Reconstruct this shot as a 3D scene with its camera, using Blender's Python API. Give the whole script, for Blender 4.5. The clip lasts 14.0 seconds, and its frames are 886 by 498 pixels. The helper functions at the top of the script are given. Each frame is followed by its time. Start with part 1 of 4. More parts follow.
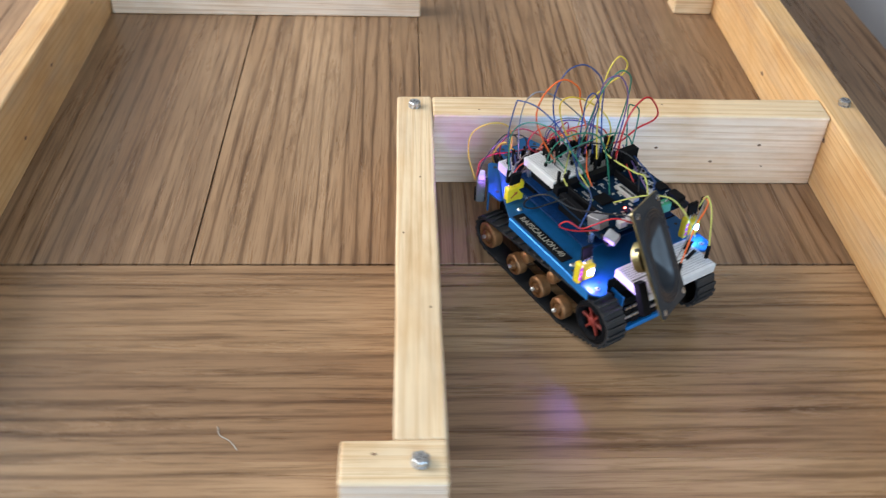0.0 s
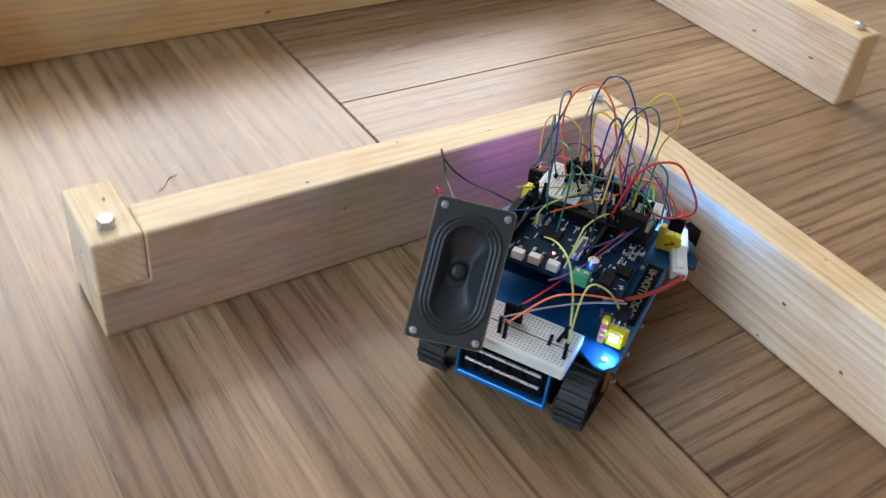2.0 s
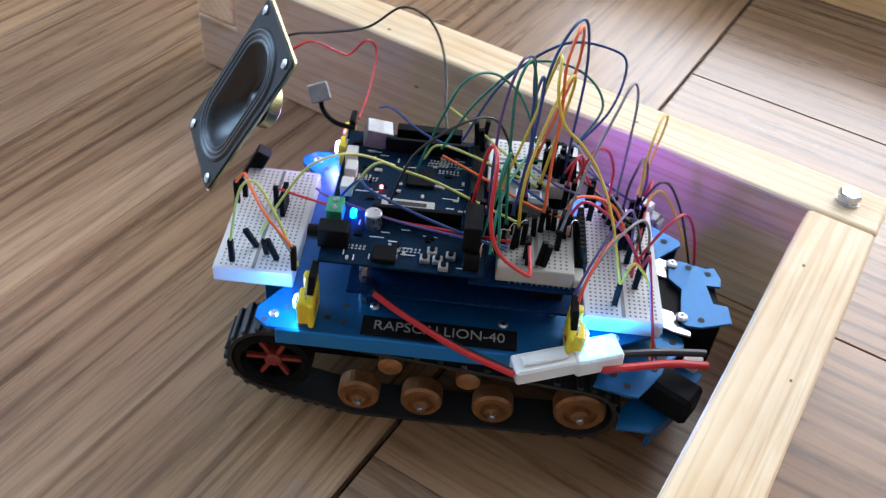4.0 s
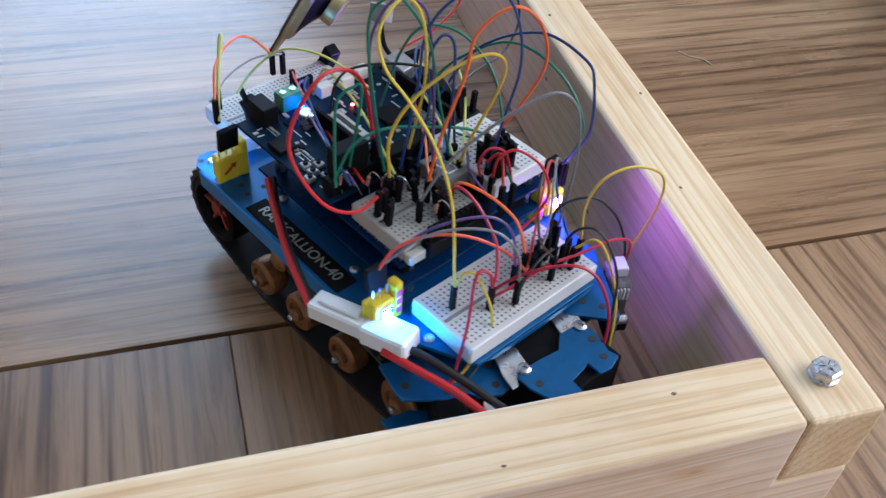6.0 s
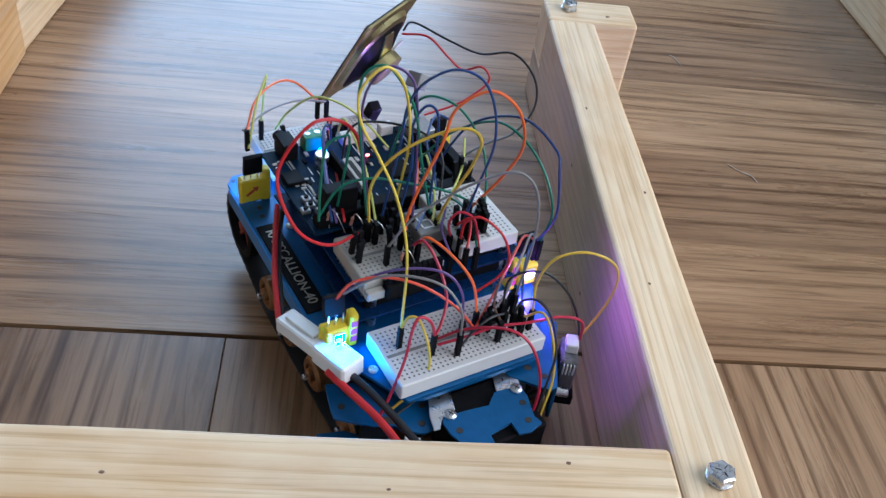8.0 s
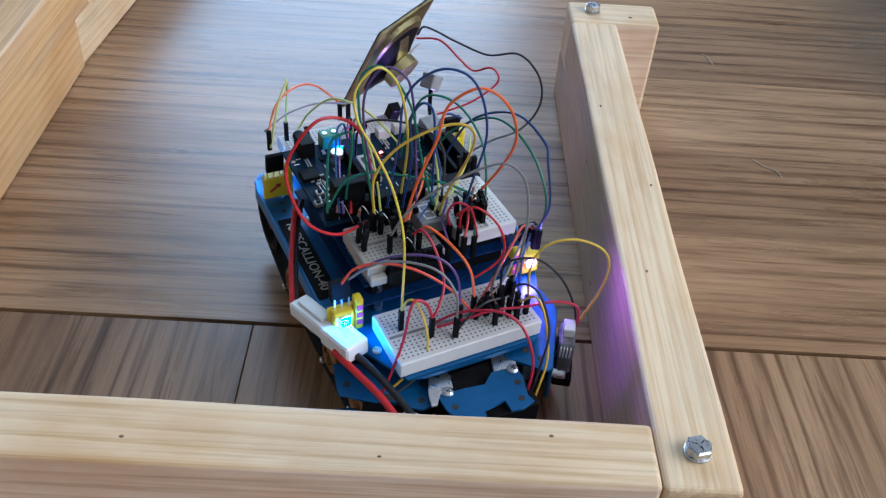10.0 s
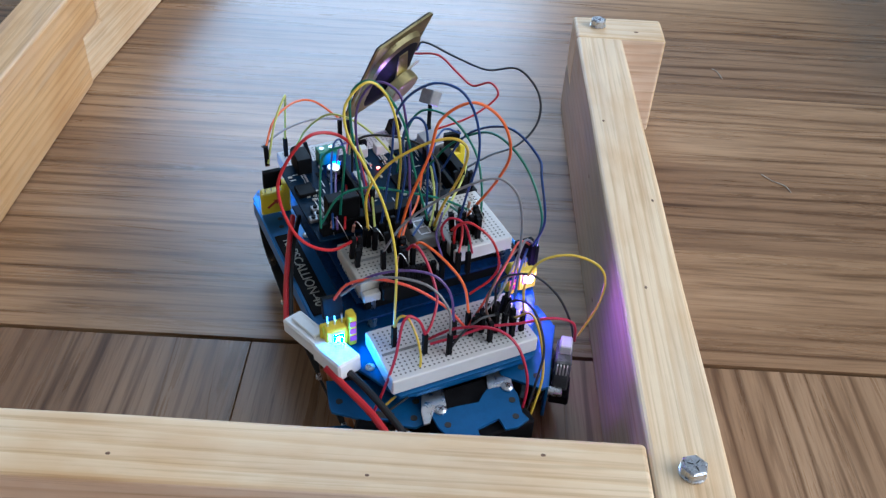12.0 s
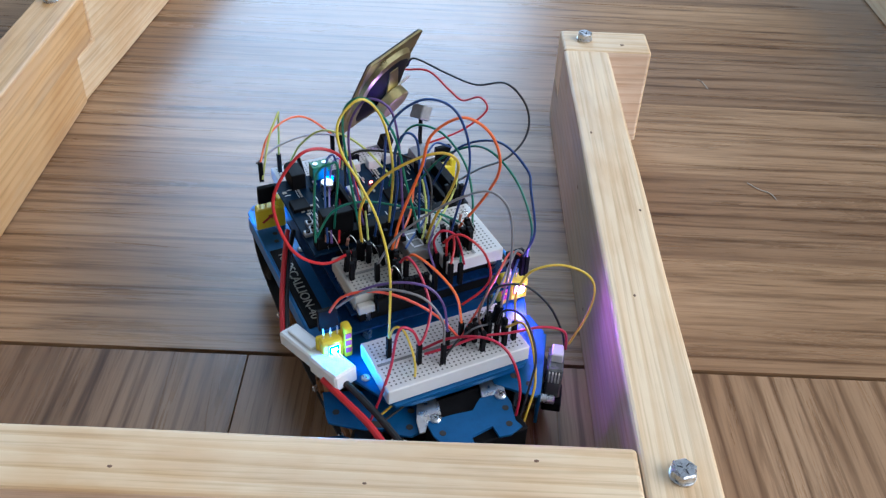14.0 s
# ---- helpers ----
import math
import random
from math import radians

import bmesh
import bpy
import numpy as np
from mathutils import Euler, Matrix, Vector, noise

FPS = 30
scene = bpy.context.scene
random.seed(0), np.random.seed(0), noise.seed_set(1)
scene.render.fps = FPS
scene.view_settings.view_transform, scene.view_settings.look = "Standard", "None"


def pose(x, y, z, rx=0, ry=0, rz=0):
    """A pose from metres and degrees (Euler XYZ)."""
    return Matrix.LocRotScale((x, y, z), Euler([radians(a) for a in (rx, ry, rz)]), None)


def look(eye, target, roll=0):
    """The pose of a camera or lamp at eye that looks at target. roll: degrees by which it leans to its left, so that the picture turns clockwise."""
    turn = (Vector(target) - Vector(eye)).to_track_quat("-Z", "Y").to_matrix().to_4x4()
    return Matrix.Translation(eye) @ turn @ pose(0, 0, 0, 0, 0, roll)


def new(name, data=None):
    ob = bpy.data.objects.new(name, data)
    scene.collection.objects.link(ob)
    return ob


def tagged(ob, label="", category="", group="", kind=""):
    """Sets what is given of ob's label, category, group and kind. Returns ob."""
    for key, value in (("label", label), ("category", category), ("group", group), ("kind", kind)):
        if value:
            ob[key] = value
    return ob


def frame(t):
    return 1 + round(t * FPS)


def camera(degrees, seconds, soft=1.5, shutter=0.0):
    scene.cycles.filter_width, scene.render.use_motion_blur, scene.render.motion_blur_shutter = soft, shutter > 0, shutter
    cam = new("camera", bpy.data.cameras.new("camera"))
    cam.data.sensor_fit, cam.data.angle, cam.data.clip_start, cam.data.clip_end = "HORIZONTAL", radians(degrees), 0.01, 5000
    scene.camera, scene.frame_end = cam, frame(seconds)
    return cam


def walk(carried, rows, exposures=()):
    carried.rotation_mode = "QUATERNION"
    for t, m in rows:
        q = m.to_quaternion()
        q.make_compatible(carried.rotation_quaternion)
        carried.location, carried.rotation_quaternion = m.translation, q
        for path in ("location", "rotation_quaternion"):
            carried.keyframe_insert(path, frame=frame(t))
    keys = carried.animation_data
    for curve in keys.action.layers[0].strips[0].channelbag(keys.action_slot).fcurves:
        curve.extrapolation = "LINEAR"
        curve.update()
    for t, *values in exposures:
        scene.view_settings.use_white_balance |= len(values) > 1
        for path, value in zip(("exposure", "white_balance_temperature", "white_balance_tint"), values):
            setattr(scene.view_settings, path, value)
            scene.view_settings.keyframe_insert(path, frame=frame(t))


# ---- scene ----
cam = camera(51.8, 14.0, soft=1.25, shutter=0.4)
PATH = [
    (0, (-0.032, -0.827, 0.604), (0.057, 0.697, -0.688), 2.2),
    (0.4, (0.155, -0.841, 0.613), (-0.096, 0.665, -0.679), 0.2),
    (0.5, (0.182, -0.823, 0.604), (-0.11, 0.681, -0.682), 1.0),
    (1, (0.348, -0.742, 0.544), (-0.368, 0.708, -0.633), 4.1),
    (1.5, (0.436, -0.683, 0.537), (-0.501, 0.602, -0.676), 5.9),
    (2, (0.528, -0.556, 0.507), (-0.721, 0.387, -0.739), 7.2),
    (2.3, (0.557, -0.464, 0.483), (-0.791, 0.288, -0.788), 10.8),
    (2.5, (0.554, -0.38, 0.448), (-0.864, 0.209, -0.833), 11.0),
    (4.8, (0.378, 0.1, 0.404), (-0.568, -0.965, -0.999), 4.6),
    (5, (0.362, 0.122, 0.406), (-0.507, -1.0, -1.003), 4.8),
    (5.5, (0.315, 0.199, 0.402), (-0.325, -1.101, -0.978), 5.2),
    (6, (0.228, 0.202, 0.389), (-0.265, -1.155, -0.995), 5.9),
    (6.5, (0.189, 0.215, 0.369), (-0.152, -1.218, -0.984), 6.7),
    (7, (0.14, 0.216, 0.358), (-0.097, -1.256, -0.975), 8.4),
    (7.2, (0.139, 0.223, 0.371), (-0.092, -1.248, -0.965), 9.1),
    (7.5, (0.139, 0.241, 0.392), (-0.071, -1.263, -0.909), 8.6),
    (8, (0.159, 0.253, 0.421), (-0.07, -1.249, -0.88), 9.3),
    (8.2, (0.164, 0.259, 0.428), (-0.07, -1.248, -0.866), 9.2),
    (10.3, (0.109, 0.284, 0.437), (0.077, -1.234, -0.865), 4.0),
    (10.5, (0.104, 0.28, 0.434), (0.085, -1.256, -0.847), 3.6),
    (11, (0.103, 0.274, 0.432), (0.102, -1.274, -0.834), 3.5),
    (11.5, (0.106, 0.272, 0.438), (0.108, -1.275, -0.83), 3.7),
    (12, (0.104, 0.28, 0.434), (0.097, -1.259, -0.843), 3.5),
    (12.5, (0.102, 0.284, 0.432), (0.089, -1.251, -0.849), 3.2),
    (13, (0.102, 0.285, 0.436), (0.085, -1.252, -0.844), 3.2),
    (13.5, (0.102, 0.287, 0.438), (0.083, -1.258, -0.832), 3.1),
    (14, (0.104, 0.288, 0.441), (0.082, -1.267, -0.816), 3.0),
]
EXPOSURES = [(0, 0.36, 6400, 10), (0.5, 0.2, 6600, 10), (1.5, 0.26, 6650, 10), (2.5, 0.32, 6250, 10), (5, 0.66, 5750, 11), (6.5, 0.18, 5600, 11), (8, 0.15, 5550, 10), (10.5, 0.0, 5550, 10), (14, 0.14, 5600, 10)]
walk(cam, [(t, look(eye, target, roll)) for t, eye, target, roll in PATH], EXPOSURES)

# ---------------------------------------------------------------- world and light
world = bpy.data.worlds.new("world")
scene.world = world
world.use_nodes = True
sky = world.node_tree.nodes.new("ShaderNodeTexSky")
sky.sky_type, sky.sun_disc = "NISHITA", False
sky.sun_elevation, sky.sun_rotation = radians(35), radians(200)
world.node_tree.links.new(sky.outputs[0], world.node_tree.nodes["Background"].inputs[0])
world.node_tree.nodes["Background"].inputs[1].default_value = 0.12


def window_light(eye, target, w, h, watts, colour):
    """Daylight that enters through a window opening."""
    lamp = bpy.data.lights.new("window_light", "AREA")
    lamp.shape, lamp.size, lamp.size_y, lamp.energy, lamp.color = "RECTANGLE", w, h, watts, colour
    new("window_light", lamp).matrix_basis = look(eye, target)


window_light((0.47, -2.56, 1.36), (0.47, 0, 1.36), 1.26, 2.08, 44, (0.54, 0.77, 1.0))
window_light((-2.16, 0.45, 1.45), (0, 0.45, 1.45), 2.86, 1.76, 92, (1.0, 0.97, 0.93))


# ---------------------------------------------------------------- materials
def material(name, colour=(0.5, 0.5, 0.5), rough=0.5, metal=0.0, spec=0.5):
    m = bpy.data.materials.new(name)
    m.use_nodes = True
    b = m.node_tree.nodes["Principled BSDF"]
    b.inputs["Base Color"].default_value = (*colour, 1)
    b.inputs["Roughness"].default_value = rough
    b.inputs["Metallic"].default_value = metal
    b.inputs["Specular IOR Level"].default_value = spec
    return m


def node(m, kind, **values):
    n = m.node_tree.nodes.new(kind)
    for key, v in values.items():
        n.inputs[key.replace("_", " ")].default_value = v
    return n


def link(m, a, b):
    m.node_tree.links.new(a, b)


def ramp(m, fac, *stops):
    r = m.node_tree.nodes.new("ShaderNodeValToRGB")
    while len(r.color_ramp.elements) < len(stops):
        r.color_ramp.elements.new(0.5)
    for e, (pos, c) in zip(r.color_ramp.elements, stops):
        e.position, e.color = pos, (*c, 1)
    link(m, fac, r.inputs[0])
    return r.outputs[0]


def mix(m, fac, a, b, how="MIX"):
    n = m.node_tree.nodes.new("ShaderNodeMix")
    n.data_type, n.blend_type = "RGBA", how
    if isinstance(fac, float):
        n.inputs[0].default_value = fac
    else:
        link(m, fac, n.inputs[0])
    for s, v in ((n.inputs[6], a), (n.inputs[7], b)):
        if isinstance(v, tuple):
            s.default_value = (*v, 1)
        else:
            link(m, v, s)
    return n.outputs[2]


def grain_space(m, scale):
    """Object coordinates with the grain along x, shifted for each piece."""
    info = m.node_tree.nodes.new("ShaderNodeObjectInfo")
    shift = node(m, "ShaderNodeCombineXYZ")
    for k in range(3):
        f = m.node_tree.nodes.new("ShaderNodeMath")
        f.operation = "MULTIPLY"
        f.inputs[1].default_value = (7.3, 3.1, 5.7)[k]
        link(m, info.outputs["Random"], f.inputs[0])
        link(m, f.outputs[0], shift.inputs[k])
    add = m.node_tree.nodes.new("ShaderNodeVectorMath")
    link(m, m.node_tree.nodes.new("ShaderNodeTexCoord").outputs["Object"], add.inputs[0])
    link(m, shift.outputs[0], add.inputs[1])
    mp = node(m, "ShaderNodeMapping", Scale=scale)
    link(m, add.outputs[0], mp.inputs[0])
    return mp.outputs[0], info.outputs["Random"]


def noise_of(m, space, scale, detail=5, rough=0.6, distortion=0.0):
    n = node(m, "ShaderNodeTexNoise", Scale=scale, Detail=detail, Roughness=rough, Distortion=distortion)
    link(m, space, n.inputs["Vector"])
    return n.outputs[0]


def bump(m, height, strength, distance):
    n = node(m, "ShaderNodeBump", Strength=strength, Distance=distance)
    link(m, height, n.inputs["Height"])
    link(m, n.outputs[0], m.node_tree.nodes["Principled BSDF"].inputs["Normal"])


def floor_wood():
    m = material("walnut_plank")
    b = m.node_tree.nodes["Principled BSDF"]
    long, rnd = grain_space(m, (1.2, 22, 22))
    dash, _ = grain_space(m, (9, 150, 150))
    fine, _ = grain_space(m, (18, 520, 520))
    broad, _ = grain_space(m, (1.1, 4.5, 4.5))
    wave = node(m, "ShaderNodeTexWave", Scale=0.85, Distortion=12.0, Detail=5.0, Detail_Scale=0.6, Detail_Roughness=0.6)
    wave.bands_direction = "Y"
    link(m, long, wave.inputs["Vector"])
    streak = noise_of(m, long, 2.2, 9, 0.72, 0.9)
    flecks = noise_of(m, dash, 1.0, 4, 0.65, 0.4)
    hair = noise_of(m, fine, 1.0, 3, 0.6)
    body = ramp(m, noise_of(m, broad, 1.3, 3, 0.5, 0.4), (0.3, (0.22, 0.127, 0.066)), (0.52, (0.315, 0.197, 0.108)), (0.72, (0.425, 0.284, 0.166)))
    rings = ramp(m, wave.outputs[1], (0.0, (0.4, 0.33, 0.27)), (0.1, (0.74, 0.69, 0.64)), (0.3, (1, 1, 1)), (1.0, (1.08, 1.07, 1.06)))
    patchy = ramp(m, noise_of(m, broad, 3.1, 3, 0.5), (0.38, (0.25, 0.25, 0.25)), (0.62, (0.9, 0.9, 0.9)))
    col = mix(m, patchy, body, mix(m, 1.0, body, rings, "MULTIPLY"))
    dark = ramp(m, streak, (0.33, (0.42, 0.35, 0.3)), (0.42, (0.86, 0.83, 0.8)), (0.6, (1.1, 1.09, 1.08)))
    col = mix(m, 0.62, col, dark, "MULTIPLY")
    dashes = ramp(m, flecks, (0.36, (0.42, 0.35, 0.29)), (0.46, (0.92, 0.9, 0.88)), (0.62, (1.12, 1.12, 1.12)))
    col = mix(m, 0.5, col, dashes, "MULTIPLY")
    pores = ramp(m, hair, (0.34, (0.5, 0.45, 0.4)), (0.5, (1, 1, 1)))
    col = mix(m, 0.45, col, pores, "MULTIPLY")
    tone = ramp(m, rnd, (0.0, (0.86, 0.87, 0.93)), (0.5, (0.97, 0.96, 0.96)), (1.0, (1.03, 1.0, 0.95)))
    link(m, mix(m, 1.0, col, tone, "MULTIPLY"), b.inputs["Base Color"])
    r = ramp(m, streak, (0.3, (0.24, 0.24, 0.24)), (0.7, (0.34, 0.34, 0.34)))
    link(m, r, b.inputs["Roughness"])
    bump(m, mix(m, 0.5, flecks, streak), 0.25, 0.0006)
    return m


def pine_wood(name="pine", tint=(1.0, 1.0, 1.0), grey=0.2):
    """Planed pine: soft rings, blotches, knots and greyed, handled streaks along the grain."""
    m = material(name)
    b = m.node_tree.nodes["Principled BSDF"]
    long, rnd = grain_space(m, (1.0, 38, 38))
    fine, _ = grain_space(m, (9, 520, 520))
    blot, _ = grain_space(m, (4, 9, 9))
    smear, _ = grain_space(m, (6, 26, 26))
    wave = node(m, "ShaderNodeTexWave", Scale=1.9, Distortion=4.0, Detail=2.0, Detail_Scale=0.35)
    wave.bands_direction, wave.wave_profile = "DIAGONAL", "SAW"
    link(m, long, wave.inputs["Vector"])
    body = ramp(m, wave.outputs[1], (0.0, (0.82, 0.655, 0.435)), (0.55, (0.8, 0.62, 0.4)), (0.85, (0.735, 0.535, 0.315)), (1.0, (0.785, 0.6, 0.38)))
    stain = ramp(m, noise_of(m, blot, 2.2, 4, 0.6), (0.35, (0.86, 0.76, 0.64)), (0.55, (1, 1, 1)), (0.75, (1.04, 1.03, 1.02)))
    col = mix(m, 0.85, body, stain, "MULTIPLY")
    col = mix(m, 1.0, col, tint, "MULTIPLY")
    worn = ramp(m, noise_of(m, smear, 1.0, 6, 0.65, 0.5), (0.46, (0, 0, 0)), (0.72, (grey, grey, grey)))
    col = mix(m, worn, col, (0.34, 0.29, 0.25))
    pores = ramp(m, noise_of(m, fine, 1.0, 3), (0.36, (0.74, 0.67, 0.58)), (0.5, (1, 1, 1)))
    col = mix(m, 0.55, col, pores, "MULTIPLY")
    knot_space, _ = grain_space(m, (6.5, 17, 17))
    v = node(m, "ShaderNodeTexVoronoi", Scale=1.0)
    link(m, knot_space, v.inputs["Vector"])
    knots = ramp(m, v.outputs["Distance"], (0.0, (0.3, 0.17, 0.09)), (0.03, (0.45, 0.28, 0.15)), (0.05, (0.88, 0.78, 0.65)), (0.12, (1, 1, 1)))
    col = mix(m, 1.0, col, knots, "MULTIPLY")
    tone = ramp(m, rnd, (0.0, (0.95, 0.93, 0.9)), (1.0, (1.05, 1.05, 1.05)))
    link(m, mix(m, 1.0, col, tone, "MULTIPLY"), b.inputs["Base Color"])
    b.inputs["Roughness"].default_value = 0.55
    bump(m, noise_of(m, fine, 1.0, 3), 0.3, 0.0005)
    return m


def mottled(name, colour, rough, metal=0.0, scale=60.0, depth=0.25, lift=0.0):
    """A surface with fine blotches of tone and gloss."""
    m = material(name, colour, rough, metal)
    b = m.node_tree.nodes["Principled BSDF"]
    n = noise_of(m, m.node_tree.nodes.new("ShaderNodeTexCoord").outputs["Object"], scale, 5, 0.65)
    lo, hi = tuple(c * (1 - depth) for c in colour), tuple(min(1, c * (1 + depth)) for c in colour)
    link(m, ramp(m, n, (0.3, lo), (0.7, hi)), b.inputs["Base Color"])
    link(m, ramp(m, n, (0.3, (max(0.05, rough - 0.1),) * 3), (0.7, (min(1, rough + 0.12),) * 3)), b.inputs["Roughness"])
    if lift:
        bump(m, n, 0.4, lift)
    return m


def glow(name, colour, strength):
    m = material(name, colour)
    b = m.node_tree.nodes["Principled BSDF"]
    b.inputs["Emission Color"].default_value = (*colour, 1)
    b.inputs["Emission Strength"].default_value = strength
    return m


PINE, PLANK = pine_wood(), floor_wood()
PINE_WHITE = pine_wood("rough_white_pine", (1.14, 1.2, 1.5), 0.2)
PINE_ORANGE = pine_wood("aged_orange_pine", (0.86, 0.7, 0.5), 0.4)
# weathered grey streaks, plus a dark tint that paints in the side's shade
PINE_GREY_SHADED = pine_wood("greyed_shaded_pine", (0.7, 0.68, 0.7), 0.75)
SUBFLOOR = mottled("dark_underlay", (0.03, 0.022, 0.016), 0.9)
PLASTER = mottled("dull_plaster", (0.33, 0.325, 0.315), 0.85, scale=9, depth=0.04, lift=0.001)
CEILING_WHITE = mottled("ceiling_white", (0.6, 0.6, 0.59), 0.85, scale=9, depth=0.04)
GREY_PAINT = mottled("grey_paint", (0.17, 0.18, 0.2), 0.6, scale=7, depth=0.05)
STEEL = mottled("zinc_steel", (0.55, 0.57, 0.6), 0.28, 1.0, 300, 0.2)
BRIGHT = mottled("bright_metal", (0.72, 0.72, 0.72), 0.3, 1.0, 200, 0.12)
BLUE = mottled("blue_anodised", (0.008, 0.1, 0.265), 0.38, 0.4, 180, 0.12)
BLUE_EDGE = material("blue_edge", (0.02, 0.22, 0.62), 0.3, 0.4)
RUBBER = mottled("black_rubber", (0.02, 0.02, 0.021), 0.6, 0, 120, 0.4)
DARK = mottled("black_plastic", (0.007, 0.007, 0.008), 0.5, 0, 90, 0.3)
BRASS = mottled("bronze_wheel", (0.3, 0.14, 0.055), 0.42, 0.5, 150, 0.3)
SPROCKET_RED = mottled("red_hub", (0.25, 0.03, 0.02), 0.5)
PCB = mottled("navy_board", (0.004, 0.018, 0.042), 0.5, 0, 400, 0.5)
PCB_BLUE = mottled("blue_board", (0.004, 0.022, 0.075), 0.45, 0, 400, 0.4)
WHITE_PLASTIC = mottled("white_plastic", (0.6, 0.59, 0.575), 0.5, 0, 80, 0.05)
CREAM_PLASTIC = mottled("cream_plastic", (0.44, 0.42, 0.375), 0.5, 0, 80, 0.08)
NYLON = mottled("milky_nylon", (0.8, 0.8, 0.78), 0.35, 0, 60, 0.05)
# dark colours for the shade inside holes and sockets that aren't cut
HOLE = material("socket_hole", (0.03, 0.03, 0.03), 0.8)
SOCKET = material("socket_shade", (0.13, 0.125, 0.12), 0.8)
PRINT = material("white_print", (0.75, 0.77, 0.8), 0.6)
GOLD_PRINT = material("engraved_letter", (0.45, 0.42, 0.34), 0.4, 0.5)
YELLOW_PLASTIC = mottled("yellow_plastic", (0.78, 0.6, 0.02), 0.45, 0, 70, 0.1)
RED_INK = material("red_ink", (0.4, 0.04, 0.02), 0.6)
PINK_INK = material("magenta_ink", (0.5, 0.04, 0.2), 0.6)
GREEN_PLASTIC = mottled("green_plastic", (0.03, 0.25, 0.12), 0.45)
GREY_PLASTIC = mottled("grey_plastic", (0.2, 0.2, 0.195), 0.5)
CLEAR_GREY = mottled("smoky_plastic", (0.14, 0.145, 0.15), 0.25)
ZINC_GOLD = mottled("zinc_gold", (0.44, 0.39, 0.2), 0.34, 1.0, 60, 0.3)
CONE = mottled("speaker_cone", (0.018, 0.021, 0.026), 0.38, 0, 220, 0.25)
RESISTOR = mottled("resistor_body", (0.42, 0.2, 0.15), 0.5, 0, 500, 0.5)
GASKET = mottled("speaker_gasket", (0.03, 0.031, 0.033), 0.75, 0, 260, 0.3)
BUTTON = mottled("button_steel", (0.36, 0.36, 0.37), 0.5, 0.7, 200, 0.2)
CAN = mottled("capacitor_can", (0.7, 0.7, 0.72), 0.3, 0.9)
LED_REAR_LEFT = glow("led_azure", (0.03, 0.36, 1.0), 650)
LED_REAR_RIGHT = glow("led_violet", (0.4, 0.12, 1.0), 620)
LED_FRONT_LEFT = glow("led_ice", (0.12, 0.4, 1.0), 420)
LED_FRONT_RIGHT = glow("led_lilac", (0.4, 0.24, 1.0), 900)
LED_BLUE = glow("led_blue", (0.01, 0.09, 1.0), 26)
LED_RED = glow("led_red", (1.0, 0.05, 0.04), 40)
for dull in (PCB, PCB_BLUE, DARK):
    dull.node_tree.nodes["Principled BSDF"].inputs["Specular IOR Level"].default_value = 0.06
WIRE_COLOURS = {
    "red": (0.5, 0.015, 0.02), "crimson": (0.42, 0.012, 0.04), "orange": (0.75, 0.13, 0.02), "coral": (0.7, 0.08, 0.04),
    "yellow": (0.68, 0.52, 0.06), "amber": (0.62, 0.42, 0.04), "lime": (0.5, 0.52, 0.12), "green": (0.01, 0.16, 0.1),
    "navy": (0.009, 0.042, 0.17), "purple": (0.11, 0.06, 0.2), "grey": (0.2, 0.19, 0.19), "black": (0.012, 0.012, 0.013),
    "brown": (0.12, 0.06, 0.04), "pink": (0.6, 0.35, 0.38),
}
WIRE = {k: material("wire_" + k, c, 0.42) for k, c in WIRE_COLOURS.items()}


# ---------------------------------------------------------------- mesh helpers
def part(name, bm, mat, parent=None, label="", smooth=False):
    me = bpy.data.meshes.new(name)
    bmesh.ops.recalc_face_normals(bm, faces=bm.faces)
    bm.to_mesh(me)
    bm.free()
    me.materials.append(mat)
    if smooth:
        me.shade_smooth()
    ob = new(name, me)
    ob.parent = parent
    if label:
        tagged(ob, label)
    return ob


def bx(lo, hi, bevel=0.0, bm=None, seg=1):
    """A box between two corners, its edges rounded."""
    b = bmesh.new()
    bmesh.ops.create_cube(b, size=1)
    for v in b.verts:
        v.co = Vector([lo[i] + (v.co[i] + 0.5) * (hi[i] - lo[i]) for i in range(3)])
    if bevel:
        bmesh.ops.bevel(b, geom=b.edges[:], offset=bevel, segments=seg, profile=0.5, affect="EDGES")
    return joined(bm, b)


def joined(bm, b):
    if bm is None:
        return b
    me = bpy.data.meshes.new("tmp")
    b.to_mesh(me)
    b.free()
    bm.from_mesh(me)
    bpy.data.meshes.remove(me)
    return bm


def turned(bm, m):
    bmesh.ops.transform(bm, matrix=m, verts=bm.verts)
    return bm


def lathe(profile, seg=20, bm=None, m=None):
    """A solid of revolution about z from (radius, height) pairs."""
    b = bmesh.new()
    rings = []
    for r, z in profile:
        rings.append([b.verts.new((r * math.cos(6.28319 * k / seg), r * math.sin(6.28319 * k / seg), z)) for k in range(seg)])
    for a, c in zip(rings, rings[1:]):
        for k in range(seg):
            b.faces.new((a[k], a[(k + 1) % seg], c[(k + 1) % seg], c[k]))
    b.faces.new(rings[0][::-1])
    b.faces.new(rings[-1])
    if m is not None:
        turned(b, m)
    return joined(bm, b)


